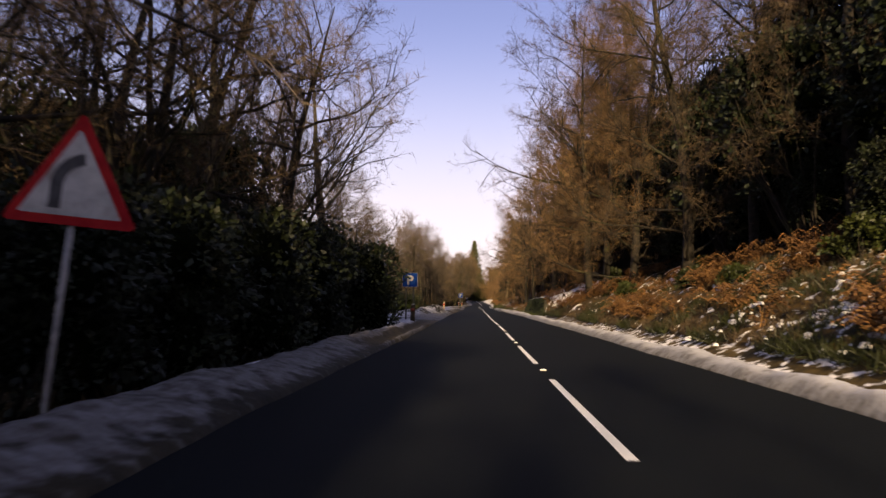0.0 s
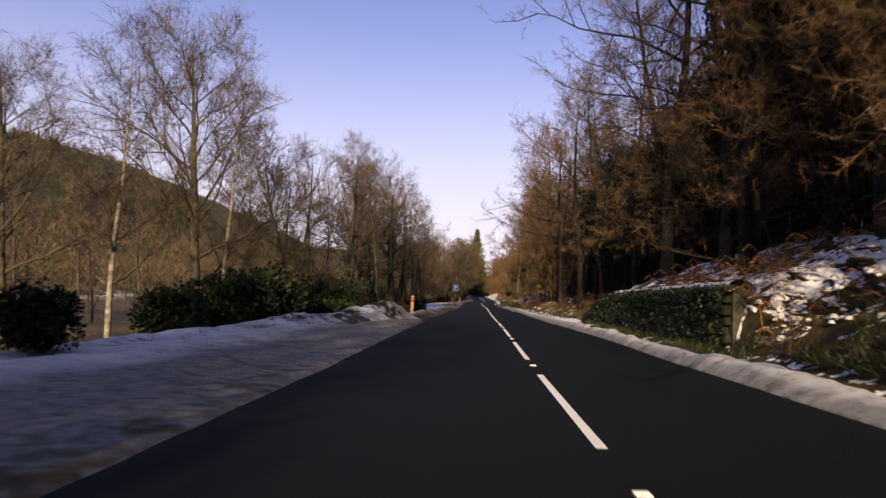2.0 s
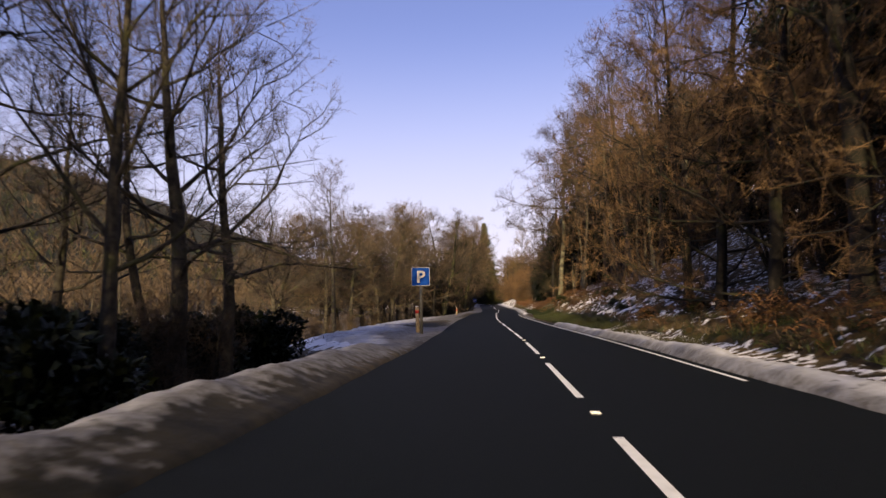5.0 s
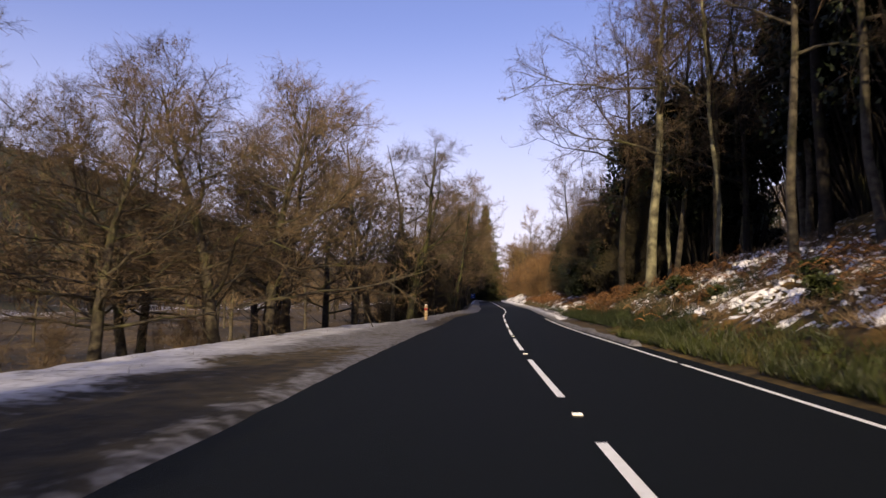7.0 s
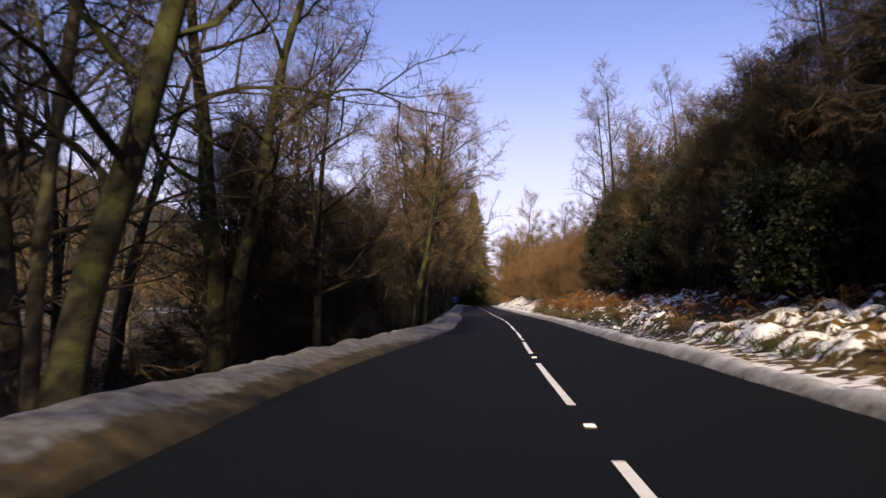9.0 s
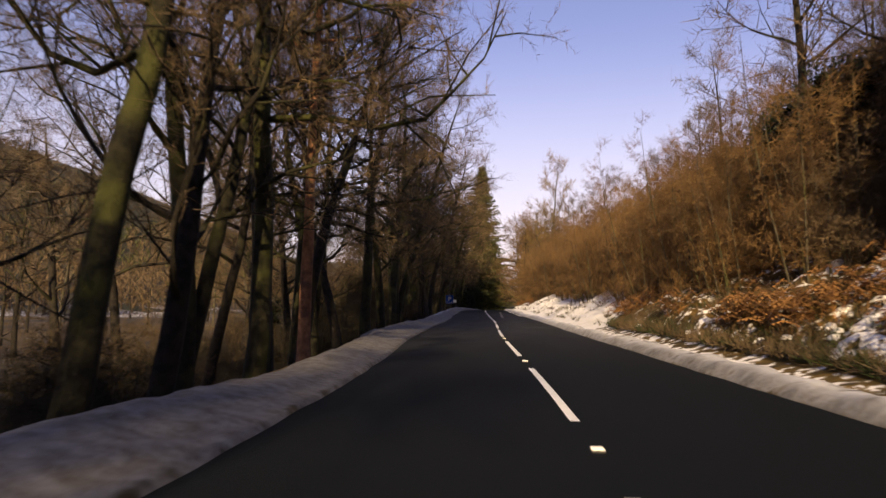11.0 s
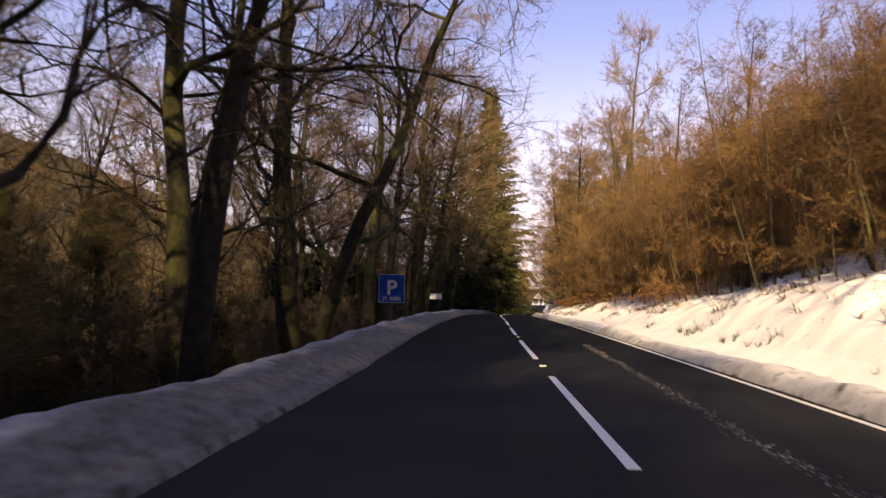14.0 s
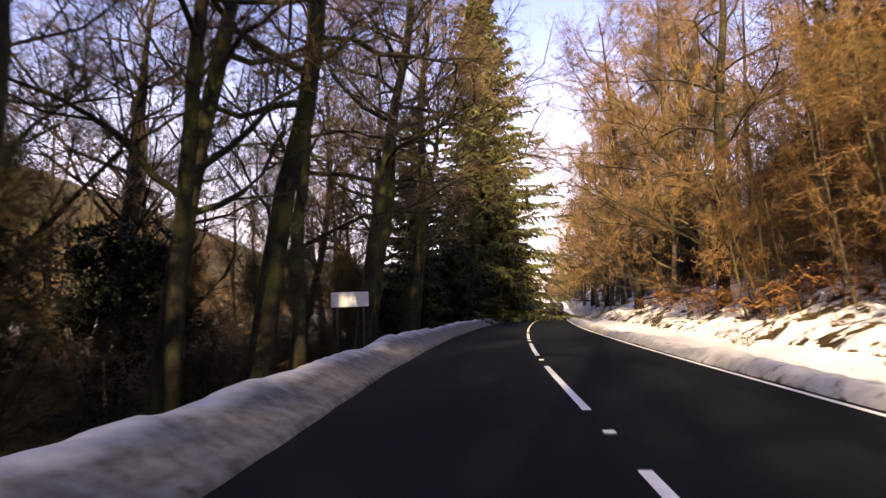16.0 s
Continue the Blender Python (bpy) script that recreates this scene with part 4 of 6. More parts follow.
kind("beech_b", T("beech_tree", 9, 19, 0.26, 0.03, 30, 0.36, 0.16, 9, 9, bark_dark, twig_orange, 0.34, lift=0.10, twiglets=27, fine=0.34, width=0.0062, twig_len=0.95, stout=0.0045, twig_r=0.007, droop=0.12, spread=1.5), "russet beech with low sweeping sunlit branches", "tree", SIDE_R)
kind("beech_c", T("beech_tree", 10, 22, 0.30, 0.26, 15, 0.29, 0.35, 6, 7, bark_dark, twig_brown, 0.17, twiglets=8, fine=0.75, width=0.016), "tall dark bare beech on the bank", "tree", SIDE_R)
# brown twigs instead of orange put the shade into this beech's colour
kind("beech_d", T("beech_tree", 23, 20, 0.28, 0.05, 28, 0.34, 0.18, 8, 9, bark_dark, twig_brown, 0.34, lift=0.12, twiglets=24, fine=0.36, width=0.0068, twig_len=0.95, stout=0.0055, twig_r=0.007, spread=1.5), "shaded brown beech with dense fine twigs", "tree", SIDE_R)
kind("over_b", T("spreading_tree", 24, 18, 0.24, 0.36, 17, 0.40, 0.26, 9, 8, bark_dark, twig_brown, 0.34, lift=0.05, twiglets=14, fine=0.38, width=0.0068, twig_len=0.9, twig_r=0.008, droop=0.05, spread=1.4), "dark spreading bare tree arching over the road", "tree", SIDE_R)
kind("over_a", T("spreading_tree", 17, 18, 0.26, 0.34, 18, 0.40, 0.22, 14, 11, bark_lichen_sun, twig_brown, 0.30, lift=0.07, twiglets=17, fine=0.36, width=0.0088, twig_r=0.010, stout=0.006, limb_bark=bark_grey, spread=1.4), "spreading bare tree over the road, lichen trunk coloured as sunlit", "tree", SIDE_R)
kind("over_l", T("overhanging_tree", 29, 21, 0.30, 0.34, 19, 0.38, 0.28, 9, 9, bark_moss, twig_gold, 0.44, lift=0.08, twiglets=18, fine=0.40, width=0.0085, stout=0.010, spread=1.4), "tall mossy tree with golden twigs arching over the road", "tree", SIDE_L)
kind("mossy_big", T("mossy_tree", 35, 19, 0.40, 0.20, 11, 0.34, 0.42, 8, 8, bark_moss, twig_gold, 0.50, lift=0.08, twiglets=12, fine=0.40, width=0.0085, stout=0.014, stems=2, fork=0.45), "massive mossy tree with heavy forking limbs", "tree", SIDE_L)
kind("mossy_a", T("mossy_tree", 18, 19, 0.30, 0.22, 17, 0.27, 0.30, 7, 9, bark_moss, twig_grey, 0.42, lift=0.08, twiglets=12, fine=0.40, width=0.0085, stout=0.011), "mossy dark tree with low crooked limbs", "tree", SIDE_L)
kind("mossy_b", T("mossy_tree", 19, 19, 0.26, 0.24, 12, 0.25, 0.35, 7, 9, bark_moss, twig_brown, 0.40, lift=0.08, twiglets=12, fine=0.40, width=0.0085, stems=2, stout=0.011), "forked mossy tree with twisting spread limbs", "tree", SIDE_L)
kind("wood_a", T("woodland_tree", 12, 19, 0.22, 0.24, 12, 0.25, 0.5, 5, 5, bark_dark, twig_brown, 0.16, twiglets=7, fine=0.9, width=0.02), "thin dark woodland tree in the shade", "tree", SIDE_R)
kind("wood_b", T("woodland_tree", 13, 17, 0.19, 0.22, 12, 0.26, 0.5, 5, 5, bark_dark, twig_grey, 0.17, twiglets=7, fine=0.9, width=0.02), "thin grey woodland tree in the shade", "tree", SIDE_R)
kind("gold_a", T("golden_tree", 14, 17, 0.22, 0.12, 17, 0.29, 0.5, 5, 8, bark_grey, twig_yellow, 0.28, twiglets=30, fine=0.36, width=0.0085, stout=0.005, twig_r=0.008), "sunlit golden bare tree beside the road", "tree", SIDE_R)
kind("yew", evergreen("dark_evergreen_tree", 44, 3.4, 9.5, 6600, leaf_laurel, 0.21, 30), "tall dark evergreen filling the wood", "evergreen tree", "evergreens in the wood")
kind("far_a", T("far_tree", 15, 14, 0.20, 0.12, 11, 0.36, 0.45, 3, 5, bark_grey, twig_gold, 0.2, twiglets=5, fine=1.1, width=0.03, twig_len=1.3, twig_r=0.03), "distant sunlit bare tree in the valley wood", "tree", "distant trees")
kind("far_b", T("far_tree", 16, 13, 0.20, 0.10, 11, 0.36, 0.45, 3, 5, bark_dark, twig_brown, 0.2, twiglets=5, fine=1.1, width=0.03, twig_len=1.3, twig_r=0.03), "distant brown bare tree in the valley wood", "tree", "distant trees")
kind("spruce_a", spruce("spruce_tree", 20, 33, 9.6, 0.05, 58, 9), "tall green spruce in sun beside the road", "conifer", "conifers")
kind("spruce_b", spruce("spruce_tree", 21, 19, 5.4, 0.04, 20, 6), "dark dense spruce in the roadside wood", "conifer", "conifers")
kind("pine_a", pine("pine_tree", 22, 20), "tall pine with an orange flaking trunk", "conifer", "conifers")
kind("thick_a", thicket("sapling_clump", 30, 6.5, 9, twig_thicket), "clump of thin orange-brown saplings rising from snow", "saplings", "sapling thicket on the bank")
kind("thick_b", thicket("sapling_clump", 31, 7.5, 8, twig_thicket), "tall clump of russet saplings on the bank", "saplings", "sapling thicket on the bank")
kind("thick_c", thicket("sapling_clump", 33, 7.0, 8, twig_thicket), "dense tall clump of russet saplings", "saplings", "sapling thicket on the bank")
kind("scrub", thicket("scrub_clump", 32, 3.2, 5, twig_brown), "low brown leafless scrub", "scrub", "scrub along the verge")
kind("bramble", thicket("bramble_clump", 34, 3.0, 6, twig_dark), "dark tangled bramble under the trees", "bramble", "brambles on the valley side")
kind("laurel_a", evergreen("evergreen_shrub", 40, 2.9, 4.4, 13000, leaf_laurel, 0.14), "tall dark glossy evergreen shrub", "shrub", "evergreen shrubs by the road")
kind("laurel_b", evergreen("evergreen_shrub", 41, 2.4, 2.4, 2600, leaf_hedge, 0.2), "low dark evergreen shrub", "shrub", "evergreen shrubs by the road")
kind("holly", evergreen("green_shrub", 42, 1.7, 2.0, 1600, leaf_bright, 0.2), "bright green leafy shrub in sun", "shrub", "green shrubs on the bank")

# left: shrubs and trees before the first lay-by
for x, y, s in ((-7.6, 2, 1.05), (-8.2, 7, 1.1), (-7.6, 11.5, 1.0), (-8.1, 16, 1.15), (-8.3, 20.5, 1.3), (-8.8, 25.5, 1.4), (-7.8, 30.5, 1.35), (-8.0, 34.8, 1.4), (-8.6, 38.5, 1.35), (-10.6, 33, 1.7), (-11, 37.5, 1.6), (-11.5, 5, 1.3), (-12, 14, 1.35), (-12, 23, 1.3), (-12, 31, 1.2), (-8, -4, 1.1), (-8, -10, 1.1)):
    plant("laurel_a", x + road_x(y), y, s)
for key, x, y, s in (("oak_a", -10.8, 45, 1.25), ("tall_b", -9.8, 13, 0.85), ("alder_a", -9, 19, 1.0), ("ash_a", -10.5, 27, 1.05), ("oak_b", -12.5, 35, 1.0), ("tall_a", -13, 8, 0.85), ("ash_a", -9.6, 3, 1.0), ("oak_b", -15, 20, 1.1), ("birch_a", -14.5, 52, 0.95), ("ash_a", -17, 60, 0.8),
                     ("round_a", -16.3, 84.5, 1.2), ("birch_a", -15, 73, 0.9), ("round_b", -13.5, 92, 1.0), ("birch_a", -13, 79, 0.85), ("round_b", -20, 68, 0.95), ("round_a", -24, 80, 1.0), ("round_b", -18, 98, 1.0)):
    plant(key, x + road_x(y), y, s)
for i in range(12):
    y = 72 + 3.1 * i
    plant("holly" if i % 3 == 1 else "laurel_b", -11.6 - rng_place.uniform(0, 1.6) + road_x(y), y, rng_place.uniform(0.85, 1.25) + 0.45 * ramp_on(y, 74, 80))
for i in range(16):
    y = 88 + 3.6 * i + rng_place.uniform(-1, 1)
    plant(("laurel_b", "scrub", "holly")[i % 3], rng_place.uniform(-10.8, -8.6) + road_x(y), y, rng_place.uniform(0.9, 1.35))
for x, y, sz in ((-8.6, 47, 0.62), (-9.6, 50, 0.7), (-8.9, 53.5, 0.6), (-10.4, 56, 0.75), (-9.4, 60, 0.6)):
    plant("laurel_b", x + road_x(y), y, sz)
for i in range(9):
    y = -4 + 5.2 * i
    plant("yew", rng_place.uniform(-19, -14) + road_x(y), y, rng_place.uniform(0.8, 1.1))
for key, x, y, s in (("oak_b", -11, 12, 0.95), ("oak_b", -10, 17.5, 0.9), ("alder_a", -12, 21, 1.0), ("oak_a", -9.5, 9, 0.9), ("tall_a", -11, 24, 0.9), ("oak_b", -10, 31, 1.1), ("alder_a", -11, 38, 1.0), ("tall_b", -14, 16, 1.0), ("oak_a", -13, 41, 0.9)):
    plant(key, x + road_x(y), y, s)
# left: wood between the lay-bys
for i in range(30):
    y = 93 + 1.62 * i + rng_place.uniform(-0.7, 0.7)
    key = rng_place.choice(("clear_a", "clear_b", "clear_a", "clear_a", "ash_a", "oak_a", "clear_a"))
    plant(key, rng_place.uniform(-16, -8.6) + road_x(y), y, rng_place.uniform(0.68, 0.92))
for x, y, sz in ((-9.8, 90.5, 0.95), (-10.6, 94, 1.1), (-10.2, 98.5, 1.0), (-11.0, 103, 1.05), (-10.4, 108, 0.9), (-10.8, 113, 0.95), (-10.2, 118.5, 0.8), (-10.6, 124, 0.8), (-10.4, 130, 0.75), (-10.8, 136, 0.75)):
    plant("laurel_a", x + road_x(y), y, sz)
# left: open row beyond the second lay-by
for key, x, y, s in (("clear_b", -13.0, 169, 0.72), ("round_b", -12.3, 196, 1.05), ("round_a", -13.2, 201.5, 0.9), ("round_b", -12.6, 190.5, 0.95), ("round_b", -14.84, 185, 0.85), ("round_a", -15.0, 208.5, 0.95), ("ash_a", -11.6, 214.5, 0.95), ("round_b", -17.5, 192, 0.85), ("ash_a", -16, 179, 0.68), ("round_a", -19, 174, 0.75), ("oak_b", -21, 200, 0.9), ("mossy_a", -7.8, 218, 0.85), ("round_a", -12, 223, 1.0), ("mossy_b", -8.6, 226, 0.95), ("round_b", -14.5, 217, 1.05), ("oak_b", -19, 213, 1.0)):
    plant(key, x + road_x(y), y, 1.0 * s, wide=1.25 * s)
for i in range(9):
    y = 152 + 6 * i
    plant("scrub", rng_place.uniform(-16, -13) + road_x(y), y, rng_place.uniform(0.6, 0.9))
# left: tall dark wood close to the road
for i in range(36):
    y = 228 + 3.35 * i + rng_place.uniform(-1, 1)
    key = rng_place.choice(("tall_a", "tall_b", "tall_a", "alder_a", "oak_b", "tall_b"))
    if 239 < y < 259:
        continue
    plant(key, (rng_place.uniform(-8.4, -6.2) if i % 2 else rng_place.uniform(-17, -9)) + road_x(y), y, rng_place.uniform(0.78, 1.05))
for key, x, y, s, tl in (("mossy_a", -6.9, 298.8, 1.05, -3), ("mossy_b", -7.0, 302.4, 1.0, 9), ("mossy_a", -6.9, 294.6, 0.95, 4), ("mossy_b", -7.4, 373.2, 1.0, 7), ("mossy_a", -7.5, 382.5, 0.95, 3), ("mossy_b", -9.6, 320, 1.0, 2), ("mossy_a", -7.8, 327, 1.0, -4), ("over_l", -7.0, 367.5, 1.1, 5), ("clear_a", -11.4, 355.2, 1.05, 1), ("over_l", -7.6, 333, 1.0, 4), ("over_l", -6.6, 376, 1.05, 4), ("over_l", -6.4, 387, 1.05, 5), ("over_l", -6.6, 398, 1.1, 4), ("over_l", -7.4, 392, 1.0, 3), ("over_l", -7.2, 404, 1.0, 3), ("over_l", -7.8, 312, 1.0, 4), ("over_l", -7.2, 263, 0.95, 3), ("over_l", -6.8, 271, 1.0, 4), ("over_l", -7.0, 290, 1.0, 4), ("over_l", -8.0, 280, 0.95, 3), ("mossy_b", -7.6, 268, 1.0, 2), ("mossy_b", -9.5, 337, 1.0, 3), ("mossy_b", -8.6, 285, 1.0, -3), ("mossy_a", -7.8, 394, 0.95, 2), ("mossy_b", -9.8, 366, 1.0, -2)):
    plant(key, x + road_x(y), y, s, tilt=tl)
plant("mossy_big", -8.3, 341.4, 1.05, turn=165, tilt=0.5)
plant("mossy_big", -9.5, 360.5, 1.1, turn=0, tilt=1)
plant("pine_a", -6.7, 277, 1.05)
for key, x, y, s in (("oak_b", -11.8, 374, 1.0), ("tall_a", -8.6, 384, 1.0), ("oak_b", -13, 357, 1.0), ("birch_a", -12, 391, 0.9), ("alder_a", -10, 397, 1.0), ("ash_a", -9, 403, 1.0), ("oak_a", -14, 384, 1.0)):
    plant(key, x + road_x(y), y, s)
plant("spruce_a", -5.3 + road_x(433), 433, 1.18, wide=1.2)
for x, y, s in ((-8.5, 410, 0.75), (-10.5, 428, 1.05), (-7.0, 434, 1.1), (-9.5, 418, 1.1), (-7.2, 445, 1.1), (-7.5, 456, 1.1), (-8, 468, 1.1), (-7.5, 480, 1.1), (-8, 494, 1.1)):
    plant("spruce_b", x + road_x(y), y, s)
for i in range(12):
    y = 300 + 8 * i
    plant("scrub", rng_place.uniform(-13, -8.5) + road_x(y), y, rng_place.uniform(0.7, 1.1))

# right: sunlit beeches over the first stretch
for key, x, y, s in (("beech_c", 10.5, 6, 0.95), ("beech_d", 11.6, 27, 1.0), ("beech_d", 9.0, 37, 1.05), ("beech_b", 8.4, 46, 1.05), ("beech_a", 8.8, 55, 1.0), ("beech_a", 9.5, 66, 1.0), ("beech_d", 8.8, 76, 1.0), ("beech_d", 9.2, 86, 1.0), ("shade_a", 9.4, 95, 1.0), ("shade_a", 8.6, 103, 0.95), ("beech_c", 17, 20, 1.0), ("beech_c", 16.5, 31, 1.0), ("beech_c", 13, 60, 1.0), ("shade_a", 8.8, 107, 1.0), ("shade_a", 9.4, 117, 0.95), ("beech_b", 7.4, 123, 0.95), ("beech_a", 7.6, 133, 1.0), ("beech_b", 7.6, 143, 0.9)):
    plant(key, x + road_x(y), y, s)
for x, y, s in ((7.6, 50, 0.8), (8.2, 60.5, 0.85), (7.9, 71, 0.7), (11, 56, 1.1), (11, 66, 1.1), (7.2, 137, 0.85), (7.8, 148, 0.8)):
    plant("beech_b" if int(y) % 2 else "beech_a", x + road_x(y), y, s)
for x, y, s in ((11.5, 10, 0.8), (12.2, 16, 0.9), (11, 22, 0.8), (11.8, 28, 0.9), (12.0, 35, 0.9), (11.2, 42, 0.9), (11.8, 49, 0.8), (14.5, 40, 1.0), (14.5, 25, 1.0), (13, 56, 0.9)):
    plant("laurel_a", x + road_x(y), y, s)
for i in range(52):
    y = 4 + 2.9 * i + rng_place.uniform(-1.2, 1.2)
    plant(rng_place.choice(("wood_a", "wood_b", "wood_a")), rng_place.uniform(12.5, 22) + road_x(y), y, rng_place.uniform(0.85, 1.1))
for i in range(14):
    y = 92 + 4 * i
    plant("spruce_b" if i % 4 == 1 else "laurel_b", rng_place.uniform(15, 22) + road_x(y), y, rng_place.uniform(0.7, 1.0))
for i in range(30):
    y = 3 + 5.2 * i + rng_place.uniform(-2, 2)
    plant("yew", rng_place.uniform(14, 21) + road_x(y), y, rng_place.uniform(0.7, 1.1))
for i in range(16):
    y = 165 + 5.2 * i + rng_place.uniform(-2, 2)
    plant("yew", rng_place.uniform(15, 22) + road_x(y), y, rng_place.uniform(0.6, 1.0))
for x, y, s in ((8.9, 158, 0.95), (9.6, 166, 0.95), (9.9, 172.5, 0.95), (8.4, 183, 1.0), (10.6, 178, 1.0), (8.6, 226, 0.8), (9.2, 237, 0.8)):
    plant("bank_a" if y < 200 else "beech_c", x + road_x(y), y, s)
for i in range(8):
    y = 20 + 4.4 * i
    plant("yew", rng_place.uniform(10.8, 13) + road_x(y), y, rng_place.uniform(0.9, 1.3))
for i in range(16):
    y = 210 + 3.3 * i + rng_place.uniform(-1, 1)
    plant("laurel_a" if i % 2 else "yew", rng_place.uniform(8.6, 11) + road_x(y), y, rng_place.uniform(0.9, 1.25), label="dark dense evergreen shrub above the verge" if i % 2 else "")
for i in range(24):
    y = 207 + 2.6 * i + rng_place.uniform(-1, 1)
    plant("olive_a", rng_place.uniform(8.2, 10.2) + (1.6 if i % 2 else 0) + road_x(y), y, rng_place.uniform(0.62, 0.85) + 0.1 * (i % 2))
for x, y in ((13.5, 60), (15, 64), (16, 57), (17, 70), (12.5, 74), (14, 80), (15, 178), (17, 184), (14.5, 190), (16.5, 196), (19, 176), (20, 190), (11.5, 203), (13, 207), (11, 208.6)):
    plant("yew", x + road_x(y), y, 1.6, wide=1.45)
# right: tall trees on the bank beside the second lay-by
plant("over_a", 7.7 + road_x(199.2), 199.2, 1.15)
for x, y, s in ((7.2, 79, 1.15), (6.6, 51, 1.1), (7.6, 71, 0.95), (7.2, 104, 1.0), (7.0, 116, 1.0), (10.5, 33, 0.95), (7.4, 206, 1.0), (7.6, 218, 0.95)):
    plant("over_b", x + road_x(y), y, s)
for i in range(16):
    y = 172 + 5.6 * i + rng_place.uniform(-2, 2)
    plant("yew", rng_place.uniform(12.5, 18) + road_x(y), y, rng_place.uniform(1.5, 2.1), wide=1.25)
for i in range(18):
    y = 172 + 3.1 * i + rng_place.uniform(-1, 1)
    plant(("bank_a", "bank_b", "wood_a")[i % 3], rng_place.uniform(9.4, 14) + road_x(y), y, rng_place.uniform(0.95, 1.15))
for i in range(34):
    y = 160 + 2.6 * i + rng_place.uniform(-1, 1)
    if y < 204:
        plant(rng_place.choice(("bank_a", "bank_b", "bank_a", "wood_a")), rng_place.uniform(10.0, 22) + road_x(y), y, rng_place.uniform(0.8, 1.0))
for i in range(12):
    y = 205 + 4.2 * i
    plant("thick_a" if i % 3 == 2 else "yew", rng_place.uniform(9.5, 12.5) + road_x(y), y, rng_place.uniform(0.8, 1.15))
for key, x, y, sz in (("shade_a", 10.4, 264, 0.72), ("bank_b", 12.2, 268.5, 0.75), ("shade_a", 13.0, 259, 0.8), ("bank_b", 11.2, 273.5, 0.66), ("beech_d", 14.5, 272, 0.62), ("scrub", 9.4, 271, 1.1), ("scrub", 9.0, 267.5, 0.9), ("scrub", 10.2, 275, 1.2)):
    plant(key, x + road_x(y), y, sz)
for x, y in ((11.4, 61), (10.8, 70), (12.0, 77.5), (11.6, 88.5), (12.6, 96.5), (12.2, 105), (12.8, 113.5), (13.4, 122)):
    plant("yew", x + road_x(y), y, 1.6 if y > 80 else 1.9, wide=1.3)
for i in range(7):
    y = 372 + 4.2 * i
    plant("olive_a", rng_place.uniform(-10.4, -8.4) + road_x(y), y, rng_place.uniform(0.45, 0.6))
# yews added here only to throw shade on the sapling thicket beyond
for x, y, sz in ((10.2, 247, 1.7), (12.6, 250, 1.8), (10.8, 253.5, 1.6), (13.6, 257, 1.7), (11.2, 259.5, 1.2)):
    plant("yew", x + road_x(y), y, sz, wide=1.25)
for x, y, sz in ((-13.4, 341, 1.5), (-15.2, 345, 1.6), (-12.6, 348, 1.4), (-16.5, 338, 1.6), (-14.4, 352, 1.5), (-17.6, 349, 1.6)):
    plant("bramble", x + road_x(y), y, sz, wide=1.3 * sz)
for x, y, sz in ((-15.5, 347, 0.8), (-17.5, 353, 0.9), (-13.2, 345.5, 0.6)):
    plant("laurel_a", x + road_x(y), y, sz)
# left: low dense growth under the tall wood
for i in range(11):
    y = 231 + 2.5 * i + rng_place.uniform(-0.8, 0.8)
    plant("olive_a", rng_place.uniform(-13, -8.6) + road_x(y), y, rng_place.uniform(0.7, 0.92))
for i in range(6):
    y = 321 + 3.4 * i + rng_place.uniform(-0.8, 0.8)
    plant("olive_a", rng_place.uniform(-17, -12) + road_x(y), y, rng_place.uniform(0.45, 0.6))
# right: sapling thicket
for i in range(250):
    y = 271 + 0.455 * i + rng_place.uniform(-1, 1)
    row = i % 5
    u = 8.5 + 1.75 * row - 1.3 * ramp_on(y, 273, 279) * (1 - ramp_on(y, 290, 298)) + 0.9 * nz(3, y, 0.09, 91) + rng_place.uniform(-0.6, 0.6)
    plant("thick_c" if row > 2 else rng_place.choice(("thick_a", "thick_b")), u + road_x(y), y, rng_place.uniform(0.76, 0.98) + 0.06 * row + 0.16 * ramp_on(y, 322, 345))
for i in range(20):
    y = 272 + 5.6 * i + rng_place.uniform(-2, 2)
    plant("yew", rng_place.uniform(15.5, 21) + road_x(y), y, rng_place.uniform(0.5, 0.75))
plant("gold_a", 11.7 + road_x(389.5), 389.5, 1.65, wide=1.35)
for x, y, s in ((10.5, 378, 0.9), (9.4, 398, 0.95), (8.6, 407, 1.0), (8.8, 417, 1.0), (9.0, 428, 1.0), (8.8, 440, 1.05), (9.2, 453, 1.0), (9, 467, 1.0), (9, 482, 1.0), (9.5, 497, 1.0), (13, 403, 1.0), (13.5, 420, 1.1), (14, 437, 1.1)):
    plant("gold_a", x + road_x(y), y, s)
for i in range(16):
    y = 372 + 8 * i
    plant("beech_c" if i % 3 else "yew", rng_place.uniform(15, 24) + road_x(y), y, rng_place.uniform(0.8, 1.0))
for i in range(12):
    y = 246 + 10.5 * i
    plant("wood_b", rng_place.uniform(21, 30) + road_x(y), y, rng_place.uniform(0.8, 1.0))
for i in range(14):
    y = 380 + 3.2 * i + rng_place.uniform(-1, 1)
    plant(("thick_a", "scrub", "yew")[i % 3], rng_place.uniform(9.5, 14) + road_x(y), y, rng_place.uniform(0.6, 0.95))
for x, y, s in ((9.8, 372, 0.8), (12.5, 381, 1.0), (8.4, 391, 0.85), (10.5, 401, 1.0), (10.8, 412, 1.0)):
    plant("gold_a", x + road_x(y), y, s)
# right: bushes along the foot of the bank
for i in range(13):
    y = 146 + 4.4 * i
    plant("holly", rng_place.uniform(5.6, 8.2) + road_x(y), y, rng_place.uniform(0.3, 0.55))
